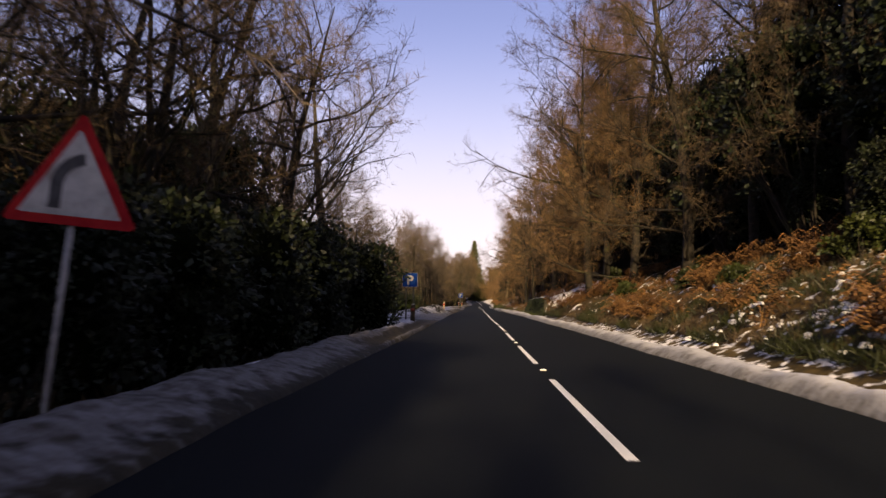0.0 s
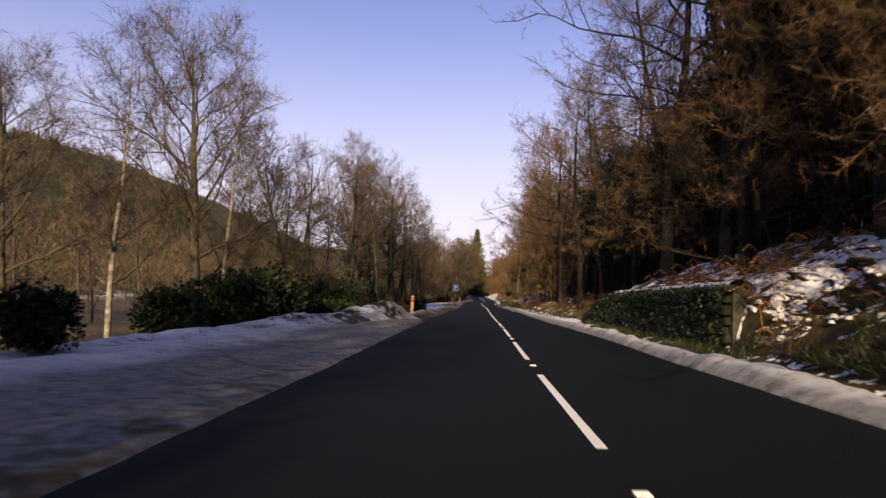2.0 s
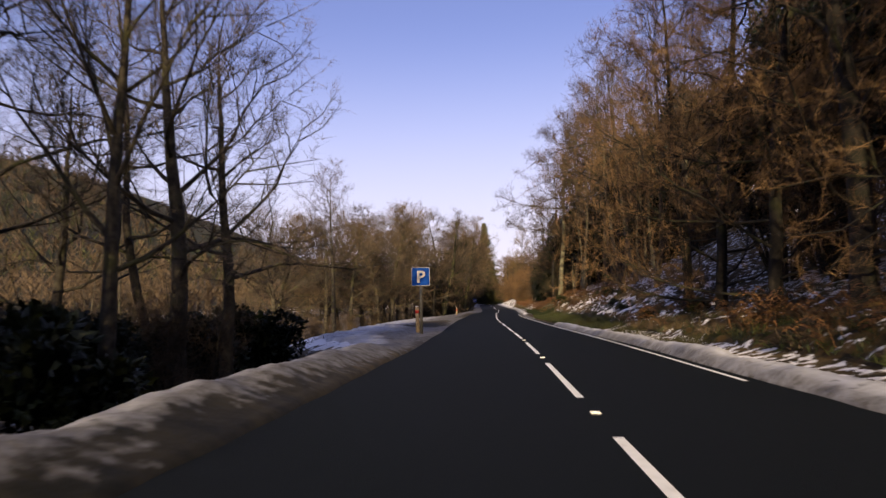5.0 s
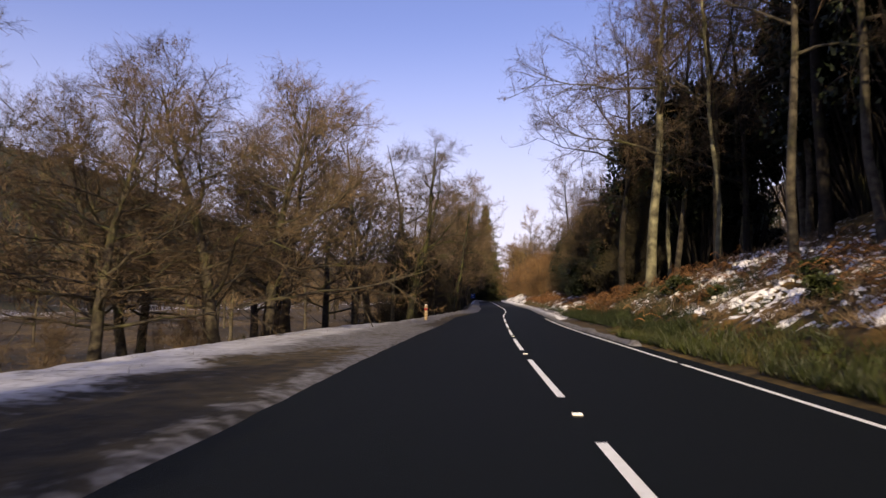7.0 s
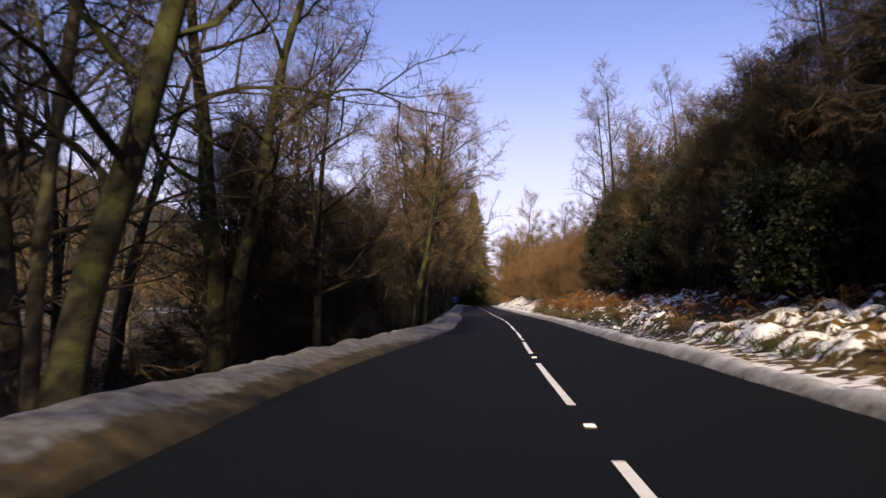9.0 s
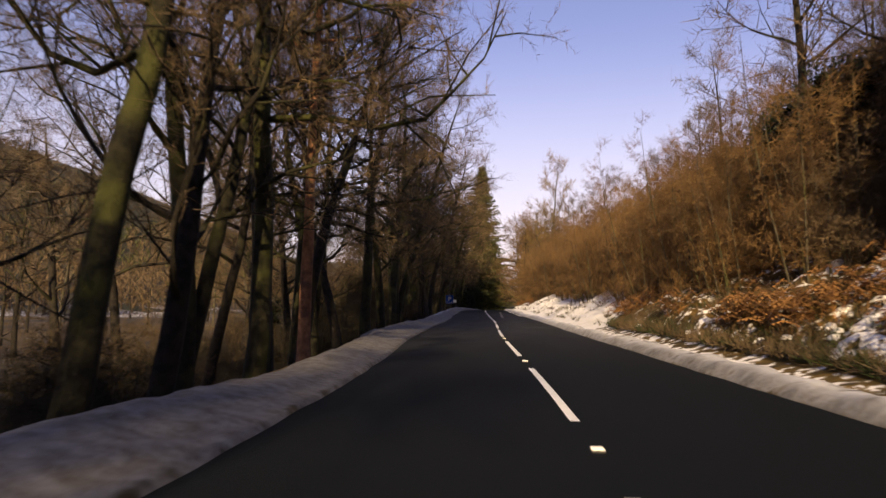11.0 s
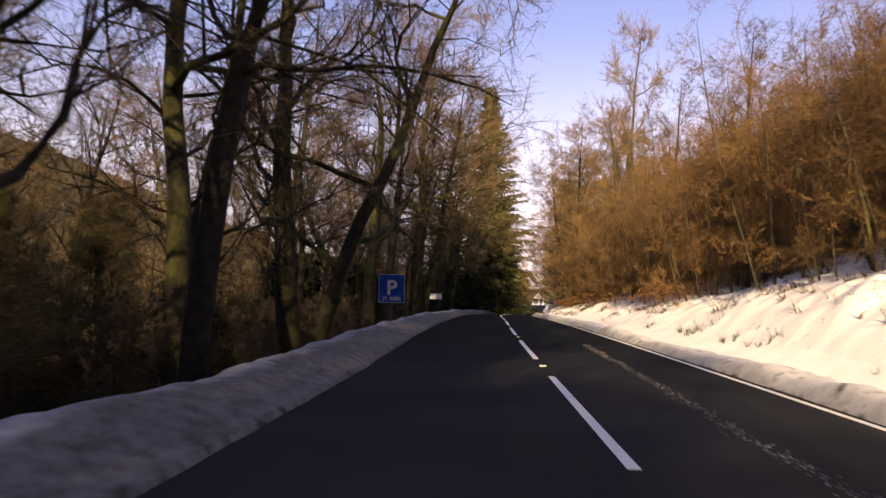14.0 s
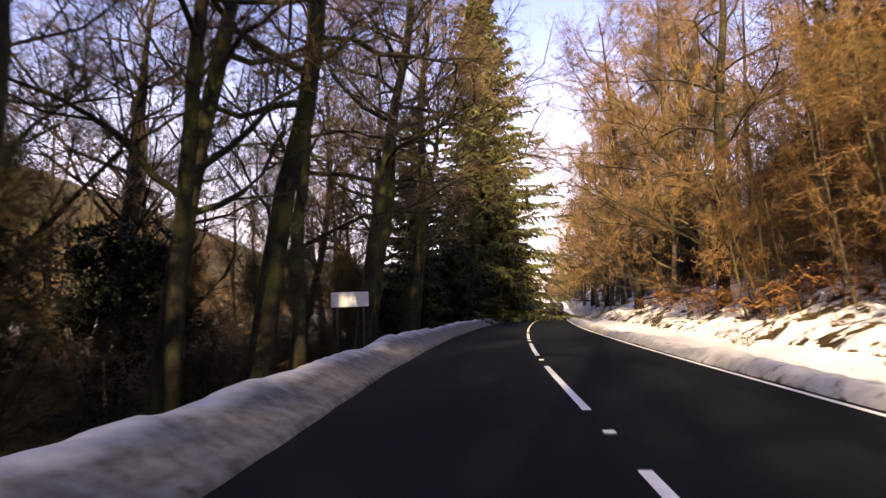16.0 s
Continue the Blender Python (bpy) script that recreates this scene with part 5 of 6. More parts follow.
for i in range(10):
    y = 12 + 5 * i
    plant("holly", rng_place.uniform(7, 10) + road_x(y), y, rng_place.uniform(0.5, 0.8))
# far: valley wood and the end of the view
for i in range(46):
    y = 60 + 9.5 * i + rng_place.uniform(-4, 4)
    plant("far_a" if i % 2 else "far_b", rng_place.uniform(-75, -30) + road_x(y), y, rng_place.uniform(0.7, 1.0))
for i in range(26):
    y = 500 + 8 * i
    side = -1 if i % 2 else 1
    plant("far_a" if i % 3 else "far_b", side * rng_place.uniform(7, 16) + road_x(y), y, rng_place.uniform(0.9, 1.3))
for i in range(26):
    plant("far_a" if i % 2 else "far_b", road_x(720) + -60 + 5 * i + rng_place.uniform(-2, 2), 715 + rng_place.uniform(-12, 25), rng_place.uniform(0.9, 1.3))
# the first two are added as the shade at the tall spruce's foot
for x, y, s in ((-6.2, 417, 0.62), (-5.9, 424, 0.75), (-6.0, 446, 1.2), (-6.0, 458, 1.3), (-6.2, 472, 1.3), (-6.2, 488, 1.3)):
    plant("spruce_b", x + road_x(y), y, s)
for i in range(6):
    y = 408 + 4.3 * i
    plant("yew", rng_place.uniform(-11.5, -6.6) + road_x(y), y, rng_place.uniform(0.75, 1.05))
for i in range(20):
    plant("far_b" if i % 3 else "far_a", road_x(775) - 30 + 3.2 * i, 772 + rng_place.uniform(-6, 14), rng_place.uniform(1.1, 1.6))
for i in range(20):
    y = 500 + 11 * i
    plant("far_a" if i % 2 else "gold_a", (6.6 if i % 2 else -7.2) + rng_place.uniform(-0.6, 0.6) + road_x(y), y, rng_place.uniform(0.9, 1.2))
# the last five are added dark masses standing for shade below the spruce
for x, y, sz in ((-12.8, 345, 0.6), (-12.0, 358, 0.85), (-11.3, 372, 0.8), (-12.2, 380, 0.85), (-8.2, 400, 0.6), (-6.8, 407, 0.6), (-6.1, 413, 0.6), (-5.8, 419, 0.68), (-5.6, 426, 0.75)):
    plant("yew", x + road_x(y), y, sz)
for i in range(64):
    y = 262 + 2.35 * i + rng_place.uniform(-1, 1)
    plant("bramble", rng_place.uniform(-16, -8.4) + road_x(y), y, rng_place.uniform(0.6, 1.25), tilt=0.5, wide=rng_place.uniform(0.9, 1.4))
for i in range(16):
    y = 226 + 2.3 * i
    plant("bramble", rng_place.uniform(-14, -8.0) + road_x(y), y, rng_place.uniform(0.7, 1.15), wide=1.2)
for x, y, sz in ((10.8, 53, 1.3), (11.2, 62, 1.4)):
    plant("yew", x + road_x(y), y, sz, wide=1.0)
for i in range(16):
    y = 338 + 6 * i + rng_place.uniform(-2, 2)
    plant("far_b", rng_place.uniform(-36, -19) + road_x(y), y, rng_place.uniform(0.6, 0.95))
# unseen yews close behind the start, added to shade the left bank
for i in range(9):
    plant("yew", rng_place.uniform(-6.6, -5.4), -9 - 6 * i, rng_place.uniform(1.2, 1.6), wide=0.8)
for i in range(15):
    y = 317 + 1.3 * i
    plant("bramble", rng_place.uniform(-14, -8.8) + road_x(y), y, rng_place.uniform(1.2, 1.7), tilt=0.5, wide=rng_place.uniform(1.2, 1.6))
# unseen trees behind the start, added to shade the first stretch
for i in range(8):
    plant("wood_a", rng_place.uniform(8, 14), -8 - 7 * i, 0.9)
    plant("tall_a", rng_place.uniform(-10, -6), -14 - 7 * i, 0.9)


for i in range(6):
    y = 176 + 7.6 * i + rng_place.uniform(-1.5, 1.5)
    plant(rng_place.choice(("round_a", "oak_b", "round_b", "round_b")), rng_place.uniform(-25, -13.5) + road_x(y), y, rng_place.uniform(0.74, 0.98), wide=rng_place.uniform(0.9, 1.1))
for i in range(11):
    y = 356 + 6.4 * i + rng_place.uniform(-1.2, 1.2)
    key = rng_place.choice(("clear_a", "tall_b", "oak_b", "clear_a", "tall_b"))
    plant(key, rng_place.uniform(-20, -9.5) + road_x(y), y, rng_place.uniform(0.9, 1.2))
for i in range(4):
    y = 300 + 32 * i + rng_place.uniform(-2, 2)
    plant("yew", rng_place.uniform(-20, -13) + road_x(y), y, rng_place.uniform(0.45, 0.8))
for x, y, s in ((7.0, 386, 0.95), (7.2, 395, 1.0), (6.8, 404, 1.0), (7.0, 413, 1.05), (6.8, 423, 1.05), (7.2, 434, 1.1), (7.0, 447, 1.1), (7.2, 462, 1.1)):
    plant("gold_a" if y % 2 else "beech_b", x + road_x(y), y, s)


for i in range(5):
    y = 310 + 16 * i + rng_place.uniform(-2, 2)
    plant("tall_a" if i % 2 else "tall_b", rng_place.uniform(-7.4, -6.6) + road_x(y), y, rng_place.uniform(1.0, 1.15))
for i in range(40):
    y = rng_place.uniform(226, 400) if i % 3 else rng_place.uniform(90, 142)
    plant("scrub", rng_place.uniform(-15, -8.2) + road_x(y), y, rng_place.uniform(0.6, 1.2))
for i in range(22):
    y = 2 + 11 * i + rng_place.uniform(-3, 3)
    plant("yew", rng_place.uniform(17, 26) + road_x(y), y, rng_place.uniform(1.2, 1.7), wide=1.2)


for i in range(15):
    y = 22 + 9 * i + rng_place.uniform(-2, 2)
    plant("yew", rng_place.uniform(13.5, 17) + road_x(y), y, rng_place.uniform(1.6, 2.1), wide=1.25)
# more unseen yews behind the start, added as shade casters
for i in range(8):
    plant("yew", rng_place.uniform(-9.5, -6.5), -10 - 7 * i, rng_place.uniform(1.2, 1.6), wide=1.1)


for i in range(10):
    y = 94 + 6 * i + rng_place.uniform(-1.5, 1.5)
    plant("yew", rng_place.uniform(10.5, 13) + road_x(y), y, rng_place.uniform(1.3, 1.9), wide=1.05)
for i in range(13):
    y = 240 + 3.5 * i
    plant("yew" if i % 3 else "wood_a", rng_place.uniform(9.0, 13) + road_x(y), y, rng_place.uniform(0.8, 1.1))
for x, y, s in ((6.6, 476, 1.1), (6.8, 488, 1.1), (6.5, 500, 1.1), (6.8, 514, 1.2), (-6.8, 508, 1.2), (-7, 522, 1.2)):
    plant("gold_a", x + road_x(y), y, s)


for i in range(15):
    y = 290 + 8.8 * i + rng_place.uniform(-2, 2)
    plant(("oak_b", "round_b", "alder_a")[i % 3], rng_place.uniform(-30, -12) + road_x(y), y, rng_place.uniform(0.9, 1.2))
for i in range(34):
    y = 84 + 4.2 * i + rng_place.uniform(-2, 2)
    plant(("far_a", "far_a", "far_b")[i % 3], rng_place.uniform(-64, -26) + road_x(y), y, rng_place.uniform(0.6, 0.9))
for i in range(5):
    y = 20 + 3.5 * i
    plant("yew", rng_place.uniform(-17, -13) + road_x(y), y, rng_place.uniform(1.1, 1.5))
for i in range(24):
    y = 226 + 10 * i + rng_place.uniform(-3, 3)
    plant("far_b" if i % 3 else "far_a", rng_place.uniform(-42, -20) + road_x(y), y, rng_place.uniform(0.7, 1.1))
for i in range(22):
    y = rng_place.uniform(228, 408)
    plant("scrub", rng_place.uniform(-19, -9) + road_x(y), y, rng_place.uniform(0.8, 1.4))
for i in range(12):
    y = 374 + 8 * i + rng_place.uniform(-2, 2)
    plant("yew" if i % 2 else "wood_a", rng_place.uniform(11.5, 16) + road_x(y), y, rng_place.uniform(0.8, 1.2))


def far_wood(name, label, mat, count, u0, u1, y0, y1, seed):
    """Bare woodland far off: each tree a spiky fan of limbs, all in one."""
    rng = random.Random(seed)
    v, f = [], []
    for _ in range(count):
        y = rng.uniform(y0, y1)
        u = u0 + (u1 - u0) * rng.random() ** 1.3
        x = road_x(min(y, 620)) + u
        p = Vector((x, y, ground_z(x, y)))
        h = rng.uniform(9, 17)
        cone(v, f, p, p + Vector((0, 0, h * 0.9)), 0.3)
        for _ in range(11):
            w = rng.uniform(0, 6.28)
            a = p + Vector((0, 0, h * rng.uniform(0.15, 0.6)))
            d = Vector((math.cos(w), math.sin(w), rng.uniform(0.5, 1.8))).normalized()
            blade(v, f, a, d, h * rng.uniform(0.35, 0.55), rng.uniform(0.22, 0.5), rng)
    tagged(new(name, mesh_of(name, v, f, mat)), label, "woodland", kind="stuff")


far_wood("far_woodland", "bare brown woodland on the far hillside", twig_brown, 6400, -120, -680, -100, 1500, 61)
# lighter gold twigs: sunlight on part of the wood is put into colour
far_wood("far_woodland", "bare woodland coloured as sunlit on the far hillside", twig_gold, 1200, -120, -660, 0, 1500, 62)
far_wood("far_woodland", "dark conifer belt on the far hillside", needle, 1900, -200, -680, 200, 1600, 63)
for i in range(34):
    y = 20 + 14 * i + rng_place.uniform(-4, 4)
    plant("wood_b" if i % 2 else "yew", rng_place.uniform(26, 40) + road_x(y), y, rng_place.uniform(1.0, 1.5))
for i in range(56):
    y = -10 + 9 * i + rng_place.uniform(-4, 4)
    plant("wood_b" if i % 3 else "wood_a", rng_place.uniform(28, 62) + road_x(y), y, rng_place.uniform(0.9, 1.2))

# ---- signs and posts ----


def poly_bm(points, depth, y=0.0):
    """A flat plate in the xz plane, facing -y, with thickness."""
    bm = bmesh.new()
    f = bm.faces.new([bm.verts.new((px, y, pz)) for px, pz in points])
    r = bmesh.ops.extrude_face_region(bm, geom=[f])
    for v in r["geom"]:
        if isinstance(v, bmesh.types.BMVert):
            v.co.y += depth
    bmesh.ops.recalc_face_normals(bm, faces=bm.faces[:])
    return bm


def rounded(points, radius, n=5):
    """Rounds the corners of a polygon."""
    out = []
    for i, p in enumerate(points):
        p, a, b = Vector(p), Vector(points[i - 1]), Vector(points[(i + 1) % len(points)])
        da, db = (a - p).normalized(), (b - p).normalized()
        cut = radius / math.tan(da.angle(db) / 2)
        s, e = p + da * cut, p + db * cut
        for k in range(n + 1):
            t = k / n
            out.append(tuple((1 - t) ** 2 * s + 2 * t * (1 - t) * p + t * t * e))
    return out


def text_part(text, size, mat, parent, x, z, y, name="lettering", bold=0.0):
    cu = bpy.data.curves.new(name, "FONT")
    cu.body, cu.size, cu.align_x, cu.extrude, cu.offset = text, size, "CENTER", 0.003, bold
    tmp = bpy.data.objects.new(name, cu)
    scene.collection.objects.link(tmp)
    me = bpy.data.meshes.new_from_object(tmp)
    bpy.data.objects.remove(tmp)
    me.materials.clear()
    me.materials.append(mat)
    return part_mesh(name, me, parent, "", pose(x, y, z, 90, 0, 0))


def rect(w, h, z):
    return [(-w / 2, z - h / 2), (w / 2, z - h / 2), (w / 2, z + h / 2), (-w / 2, z + h / 2)]


def bend_sign():
    e = new("warning_sign")
    part("pole", cyl_bm(0.03, -0.6, 2.75, 12), steel_grey, e, "grey galvanised pole", True)
    h, w, z = 1.06, 1.26, 1.88
    part("plate", poly_bm(rounded([(-w / 2, z), (w / 2, z), (0, z + h)], 0.05), 0.02, -0.06), sign_red, e, "red triangular border")
    k = 0.76
    zc = z + h / 3
    part("face", poly_bm(rounded([(-w / 2 * k, zc - h / 3 * k), (w / 2 * k, zc - h / 3 * k), (0, zc + 2 * h / 3 * k)], 0.02), 0.006, -0.067), sign_white, e, "white triangular face")
    pts, inner = [], []
    for i in range(15):
        t = i / 14
        if t < 0.4:
            cx, cz, nx, nz2 = -0.15, zc - 0.21 + 0.58 * t, -1, 0
        else:
            w2 = (t - 0.4) / 0.6 * radians(80)
            cx, cz = -0.15 + 0.28 * (1 - math.cos(w2)), zc + 0.022 + 0.24 * math.sin(w2)
            nx, nz2 = -math.cos(w2), math.sin(w2)
        pts.append((cx + 0.056 * nx, cz + 0.056 * nz2))
        inner.append((cx - 0.056 * nx, cz - 0.056 * nz2))
    part("bend_symbol", poly_bm(pts + inner[::-1], 0.004, -0.072), sign_black, e, "black bend-to-right symbol")
    for bz in (2.0, 2.5):
        part("clip", box_bm(0.12, 0.05, 0.03, Matrix.Translation((0, -0.03, bz))), steel_grey, e)
    return tagged(e, "red and white triangular bend warning sign on grey pole", "road sign")


def parking_sign(w, h, foot, words="", pole_mat=None, poles=(0,), thick=0.045):
    e = new("parking_sign")
    for px in poles:
        ob = part("pole", cyl_bm(thick, -0.6, foot + h * 0.95, 12), pole_mat or post_dark, e, "dark round pole", True)
        ob.location = (px, 0, 0)
    z = foot + h / 2
    part("plate", poly_bm(rounded(rect(w, h, z), 0.05), 0.02, -0.07), sign_white, e, "white rim of the plate")
    part("face", poly_bm(rounded(rect(w - 0.035, h - 0.035, z), 0.04), 0.005, -0.076), sign_blue, e, "blue reflective face")
    size = (h if not words else h * 0.78) * 0.98
    text_part("P", size * 0.92, sign_white, e, 0, foot + (0.18 if not words else 0.30) * h, -0.081, bold=0.022)
    if words:
        text_part(words, 0.27, sign_white, e, 0, foot + 0.085 * h, -0.081, bold=0.004)
    for bz in (foot + 0.2 * h, foot + 0.75 * h):
        part("clip", box_bm(0.16, 0.05, 0.035, Matrix.Translation((poles[0], -0.03, bz))), steel_grey, e)
    return tagged(e, "blue square parking sign with white letter P", "road sign", "parking signs")


def marker_post(high=1.05):
    e = new("marker_post")
    part("post", cyl_bm(0.108, -0.4, high, 16, 0.102, 0.012), wood_post, e, "weathered round timber", True)
    part("reflective_band", cyl_bm(0.1095, high - 0.36, high - 0.19, 16), red_band, e, "red reflective band", True)
    bm = bmesh.new()
    bmesh.ops.create_uvsphere(bm, u_segments=12, v_segments=6, radius=0.10, matrix=Matrix.Translation((0, 0, high)) @ Matrix.Diagonal((1, 1, 0.3, 1)))
    part("snow_cap", bm, leaf_snow, e, "small cap of snow", True)
    return tagged(e, "round wooden verge post with a red band in snow", "marker post", "verge marker posts")


def white_board():
    e = new("information_sign")
    for px in (-0.5, 0.5):
        ob = part("pole", cyl_bm(0.04, -0.8, 2.15, 10), post_dark, e, "dark pole", True)
        ob.location = (px, 0, 0)
    part("board", poly_bm(rounded(rect(1.42, 0.56, 1.9), 0.03), 0.03, -0.08), board_white_sunlit, e, "pale blank board")
    for bz in (1.78, 2.02):
        part("rail", box_bm(1.3, 0.03, 0.04, Matrix.Translation((0, -0.04, bz))), steel_grey, e)
    return tagged(e, "small pale rectangular board on two poles", "road sign")


def stand(e, x, y, turn=0.0, tilt=0.0, up=0.0):
    e.matrix_basis = pose(x, y, max(ground_z(x, y), road_z(y)) + 0.10 + up, 0, tilt, turn)
    return e


stand(bend_sign(), -5.10, 9.2, 3, 5.4, 0.0)
stand(parking_sign(0.92, 0.86, 2.1, poles=(-0.22, 0.22)), -5.3 + road_x(44.6), 44.6, 4)
layby_sign = parking_sign(0.92, 0.92, 2.35, thick=0.075)
layby_sign.matrix_basis = pose(-4.51, 150.5, -0.38, 0, 0, 4)
stand(parking_sign(1.05, 1.15, 0.91, "\u00bd mile", post_dark), -4.85 + road_x(346.3), 346.3, 4)
stand(white_board(), -6.7 + road_x(386.5), 386.5, 6, 0, -0.25)
first_post = stand(marker_post(), -5.4 + road_x(92), 92, 0, 1.5, 0.2)
copy_thing(first_post, pose(-4.95, 152.9, -0.12, 0, -2, 40))
copy_thing(first_post, pose(-5.18 + road_x(206.6), 206.6, max(ground_z(-5.18 + road_x(206.6), 206.6), road_z(206.6)) + 0.12, 0, 1, 40))


def timber_post():
    """A short post on the snow before the sign; shade is put into its colours."""
    e = new("timber_post")
    part("post", cyl_bm(0.13, -0.4, 1.02, 14, 0.122, 0.015), wood_shaded, e, smooth=True)
    part("reflective_band", cyl_bm(0.1285, 0.62, 0.80, 14, 0.1275), red_band_shaded, e, "red band darkened for shade", True)
    bm = bmesh.new()
    bmesh.ops.create_uvsphere(bm, u_segments=12, v_segments=6, radius=0.115, matrix=Matrix.Translation((0, 0, 1.015)) @ Matrix.Diagonal((1, 1, 0.25, 1)))
    part("snow_cap", bm, leaf_snow, e, "thin cap of snow", True)
    return tagged(e, "short timber post and red band darkened for shade, in snow", "post")


stand(timber_post(), -4.75, 41.8, 20, 1, 0.05)

# ---- broken trunk beside the post ----


def broken_trunk():
    rng = random.Random(77)
    v, f = [], []
    tr = bent(rng, Vector((0, 0, -0.4)), Vector((-0.03, 0, 1)), 10.6, 8, 0.06, 0.02)
    tube(v, f, tr, [0.19, 0.16, 0.15, 0.15, 0.14, 0.14, 0.13, 0.13, 0.09], 9)
    e = new("broken_tree")
    part_mesh("trunk", mesh_of("trunk", v, f, bark_grey, True), e)
    for z, w in ((7.6, 0.4), (8.6, 2.6), (5.4, 4.0), (9.4, 5.2)):
        bv, bf = [], []
        p, _ = along(tr, z / 10.6)
        tube(bv, bf, bent(rng, p, Vector((math.cos(w), math.sin(w), 0.7)).normalized(), 1.6, 4, 0.2, 0.1), [0.07, 0.06, 0.045, 0.03, 0.012], 5)
        part_mesh("branch_stub", mesh_of("branch_stub", bv, bf, bark_grey, True), e)
    return tagged(e, "snapped-off dead trunk with short branch stubs", "tree stump")


b = broken_trunk()
b.matrix_basis = pose(-9.45, 219.7, ground_z(-9.45, 219.7))

# ---- stone retaining wall ----


def stone_wall():
    rng = random.Random(5)
    y0, y1, u = 64.0, 86.5, 4.72
    e = new("retaining_wall")
    verts, faces = [], []

    top = wall_top
    n = 36
    for i in range(n + 1):
        y = y0 + (y1 - y0) * i / n
        x, z = road_x(y) + u, road_z(y)
        verts += [(x + 0.06, y, z - 0.3), (x + 0.06, y, z + top(y)), (x + 0.42, y, z + top(y)), (x + 0.42, y, z - 0.3)]
        if i:
            a, b2 = 4 * i - 4, 4 * i
            faces += [(a + k, a + (k + 1) % 4, b2 + (k + 1) % 4, b2 + k) for k in range(4)]
    faces += [(0, 3, 2, 1), (4 * n, 4 * n + 1, 4 * n + 2, 4 * n + 3)]
    part_mesh("core", mesh_of("core", verts, faces, mortar_mat), e, "dark earth and mortar core")
    shapes = []
    for k in range(8):
        bm = box_bm(1, 1, 1, None)
        bmesh.ops.bevel(bm, geom=bm.edges[:], offset=0.12, segments=1, affect="EDGES")
        for v in bm.verts:
            v.co += 0.16 * noise.noise_vector(v.co * 1.5 + Vector((k * 5.1, 0, 0)))
        me = bpy.data.meshes.new("stone")
        bm.to_mesh(me)
        bm.free()
        me.materials.append(stone_mat)
        shapes.append(me)
    zrow = -0.12
    while zrow < 1.8:
        hh = rng.uniform(0.17, 0.30)
        y = y0 + rng.uniform(0, 0.3)
        while y < y1 - 0.1:
            ll = rng.uniform(0.22, 0.60) if rng.random() < 0.8 else rng.uniform(0.6, 0.85)
            own = hh * rng.uniform(0.75, 1.12)
            z = zrow + 0.10 * nz(y, zrow, 0.8, 6) + rng.uniform(-0.03, 0.03)
            if z + own * 0.5 < top(y):
                m = pose(road_x(y) + u + 0.05 + rng.uniform(-0.05, 0.05), y + ll / 2, road_z(y) + z + own / 2, rng.uniform(-9, 9), rng.uniform(-6, 6), rng.uniform(-7, 7))
                part_mesh("stone", rng.choice(shapes), e, "", m @ Matrix.Diagonal((0.28, ll * 0.97, own, 1)))
            y += ll
        zrow += hh
    y, verts, faces = y0, [], []
    for i in range(61):
        y = y0 + (y1 - y0) * i / 60
        for j, (dx, dz) in enumerate(((0.0, 0.0), (-0.02, 0.06), (0.1, 0.13), (0.3, 0.14), (0.5, 0.08), (0.6, -0.1))):
            verts.append((road_x(y) + u + dx + 0.03 * nz(j, y, 1.7, 3), y, road_z(y) + top(y) + dz + 0.04 * nz(j * 3, y, 1.3, 4)))
        if i:
            a, b2 = 6 * i - 6, 6 * i
            faces += [(a + k, a + k + 1, b2 + k + 1, b2 + k) for k in range(5)]
    part_mesh("snow_coping", mesh_of("snow_coping", verts, faces, leaf_snow, True), e, "line of snow on the wall top")
    tagged(e, "mossy dark rubble retaining wall topped with snow", "stone wall")


stone_wall()

# ---- bracken, grass and snow clods ----


def scatter(name, label, category, mat, count, where, maker, seed, lift=0.0):
    rng = random.Random(seed)
    v, f = [], []
    for _ in range(count):
        x, y = where(rng)
        maker(v, f, Vector((x, y, ground_z(x, y) - 0.03 + lift)), rng)
    tagged(new(name, mesh_of(name, v, f, mat, maker in (clod, big_clod))), label, category, kind="stuff")


def frond(v, f, p, rng):
    """One dead bracken frond: an arched stalk with paired leaflets."""
    w = rng.uniform(0, 6.28)
    out = Vector((math.cos(w), math.sin(w), 0))
    h, r = rng.uniform(0.3, 0.95), rng.uniform(0.25, 0.6)
    pts = [p, p + out * r * 0.35 + Vector((0, 0, h * 0.8)), p + out * r * 0.8 + Vector((0, 0, h)), p + out * r * 1.3 + Vector((0, 0, h * 0.75))]
    side = Vector((-out.y, out.x, 0))
    for a, b in zip(pts, pts[1:]):
        blade(v, f, a, (b - a).normalized(), (b - a).length * 1.1, 0.012, rng)
    for k in range(7):
        a, d = along(pts, 0.3 + 0.7 * k / 7)
        for s in (-1, 1):
            q = a + side * s * 0.17 * (1.15 - k / 7) + Vector((0, 0, -0.05)) + out * 0.05
            i = len(v)
            v.extend([a, q, a + out * 0.07 + Vector((0, 0, -0.01))])
            f.append((i, i + 1, i + 2))


def heather(v, f, p, rng):
    """A dark wiry tuft."""
    for _ in range(9):
        d = (Vector((0, 0, 0.9)) + rand_dir(rng)).normalized()
        blade(v, f, p + 0.05 * rand_dir(rng), d, rng.uniform(0.15, 0.45), 0.014, rng)


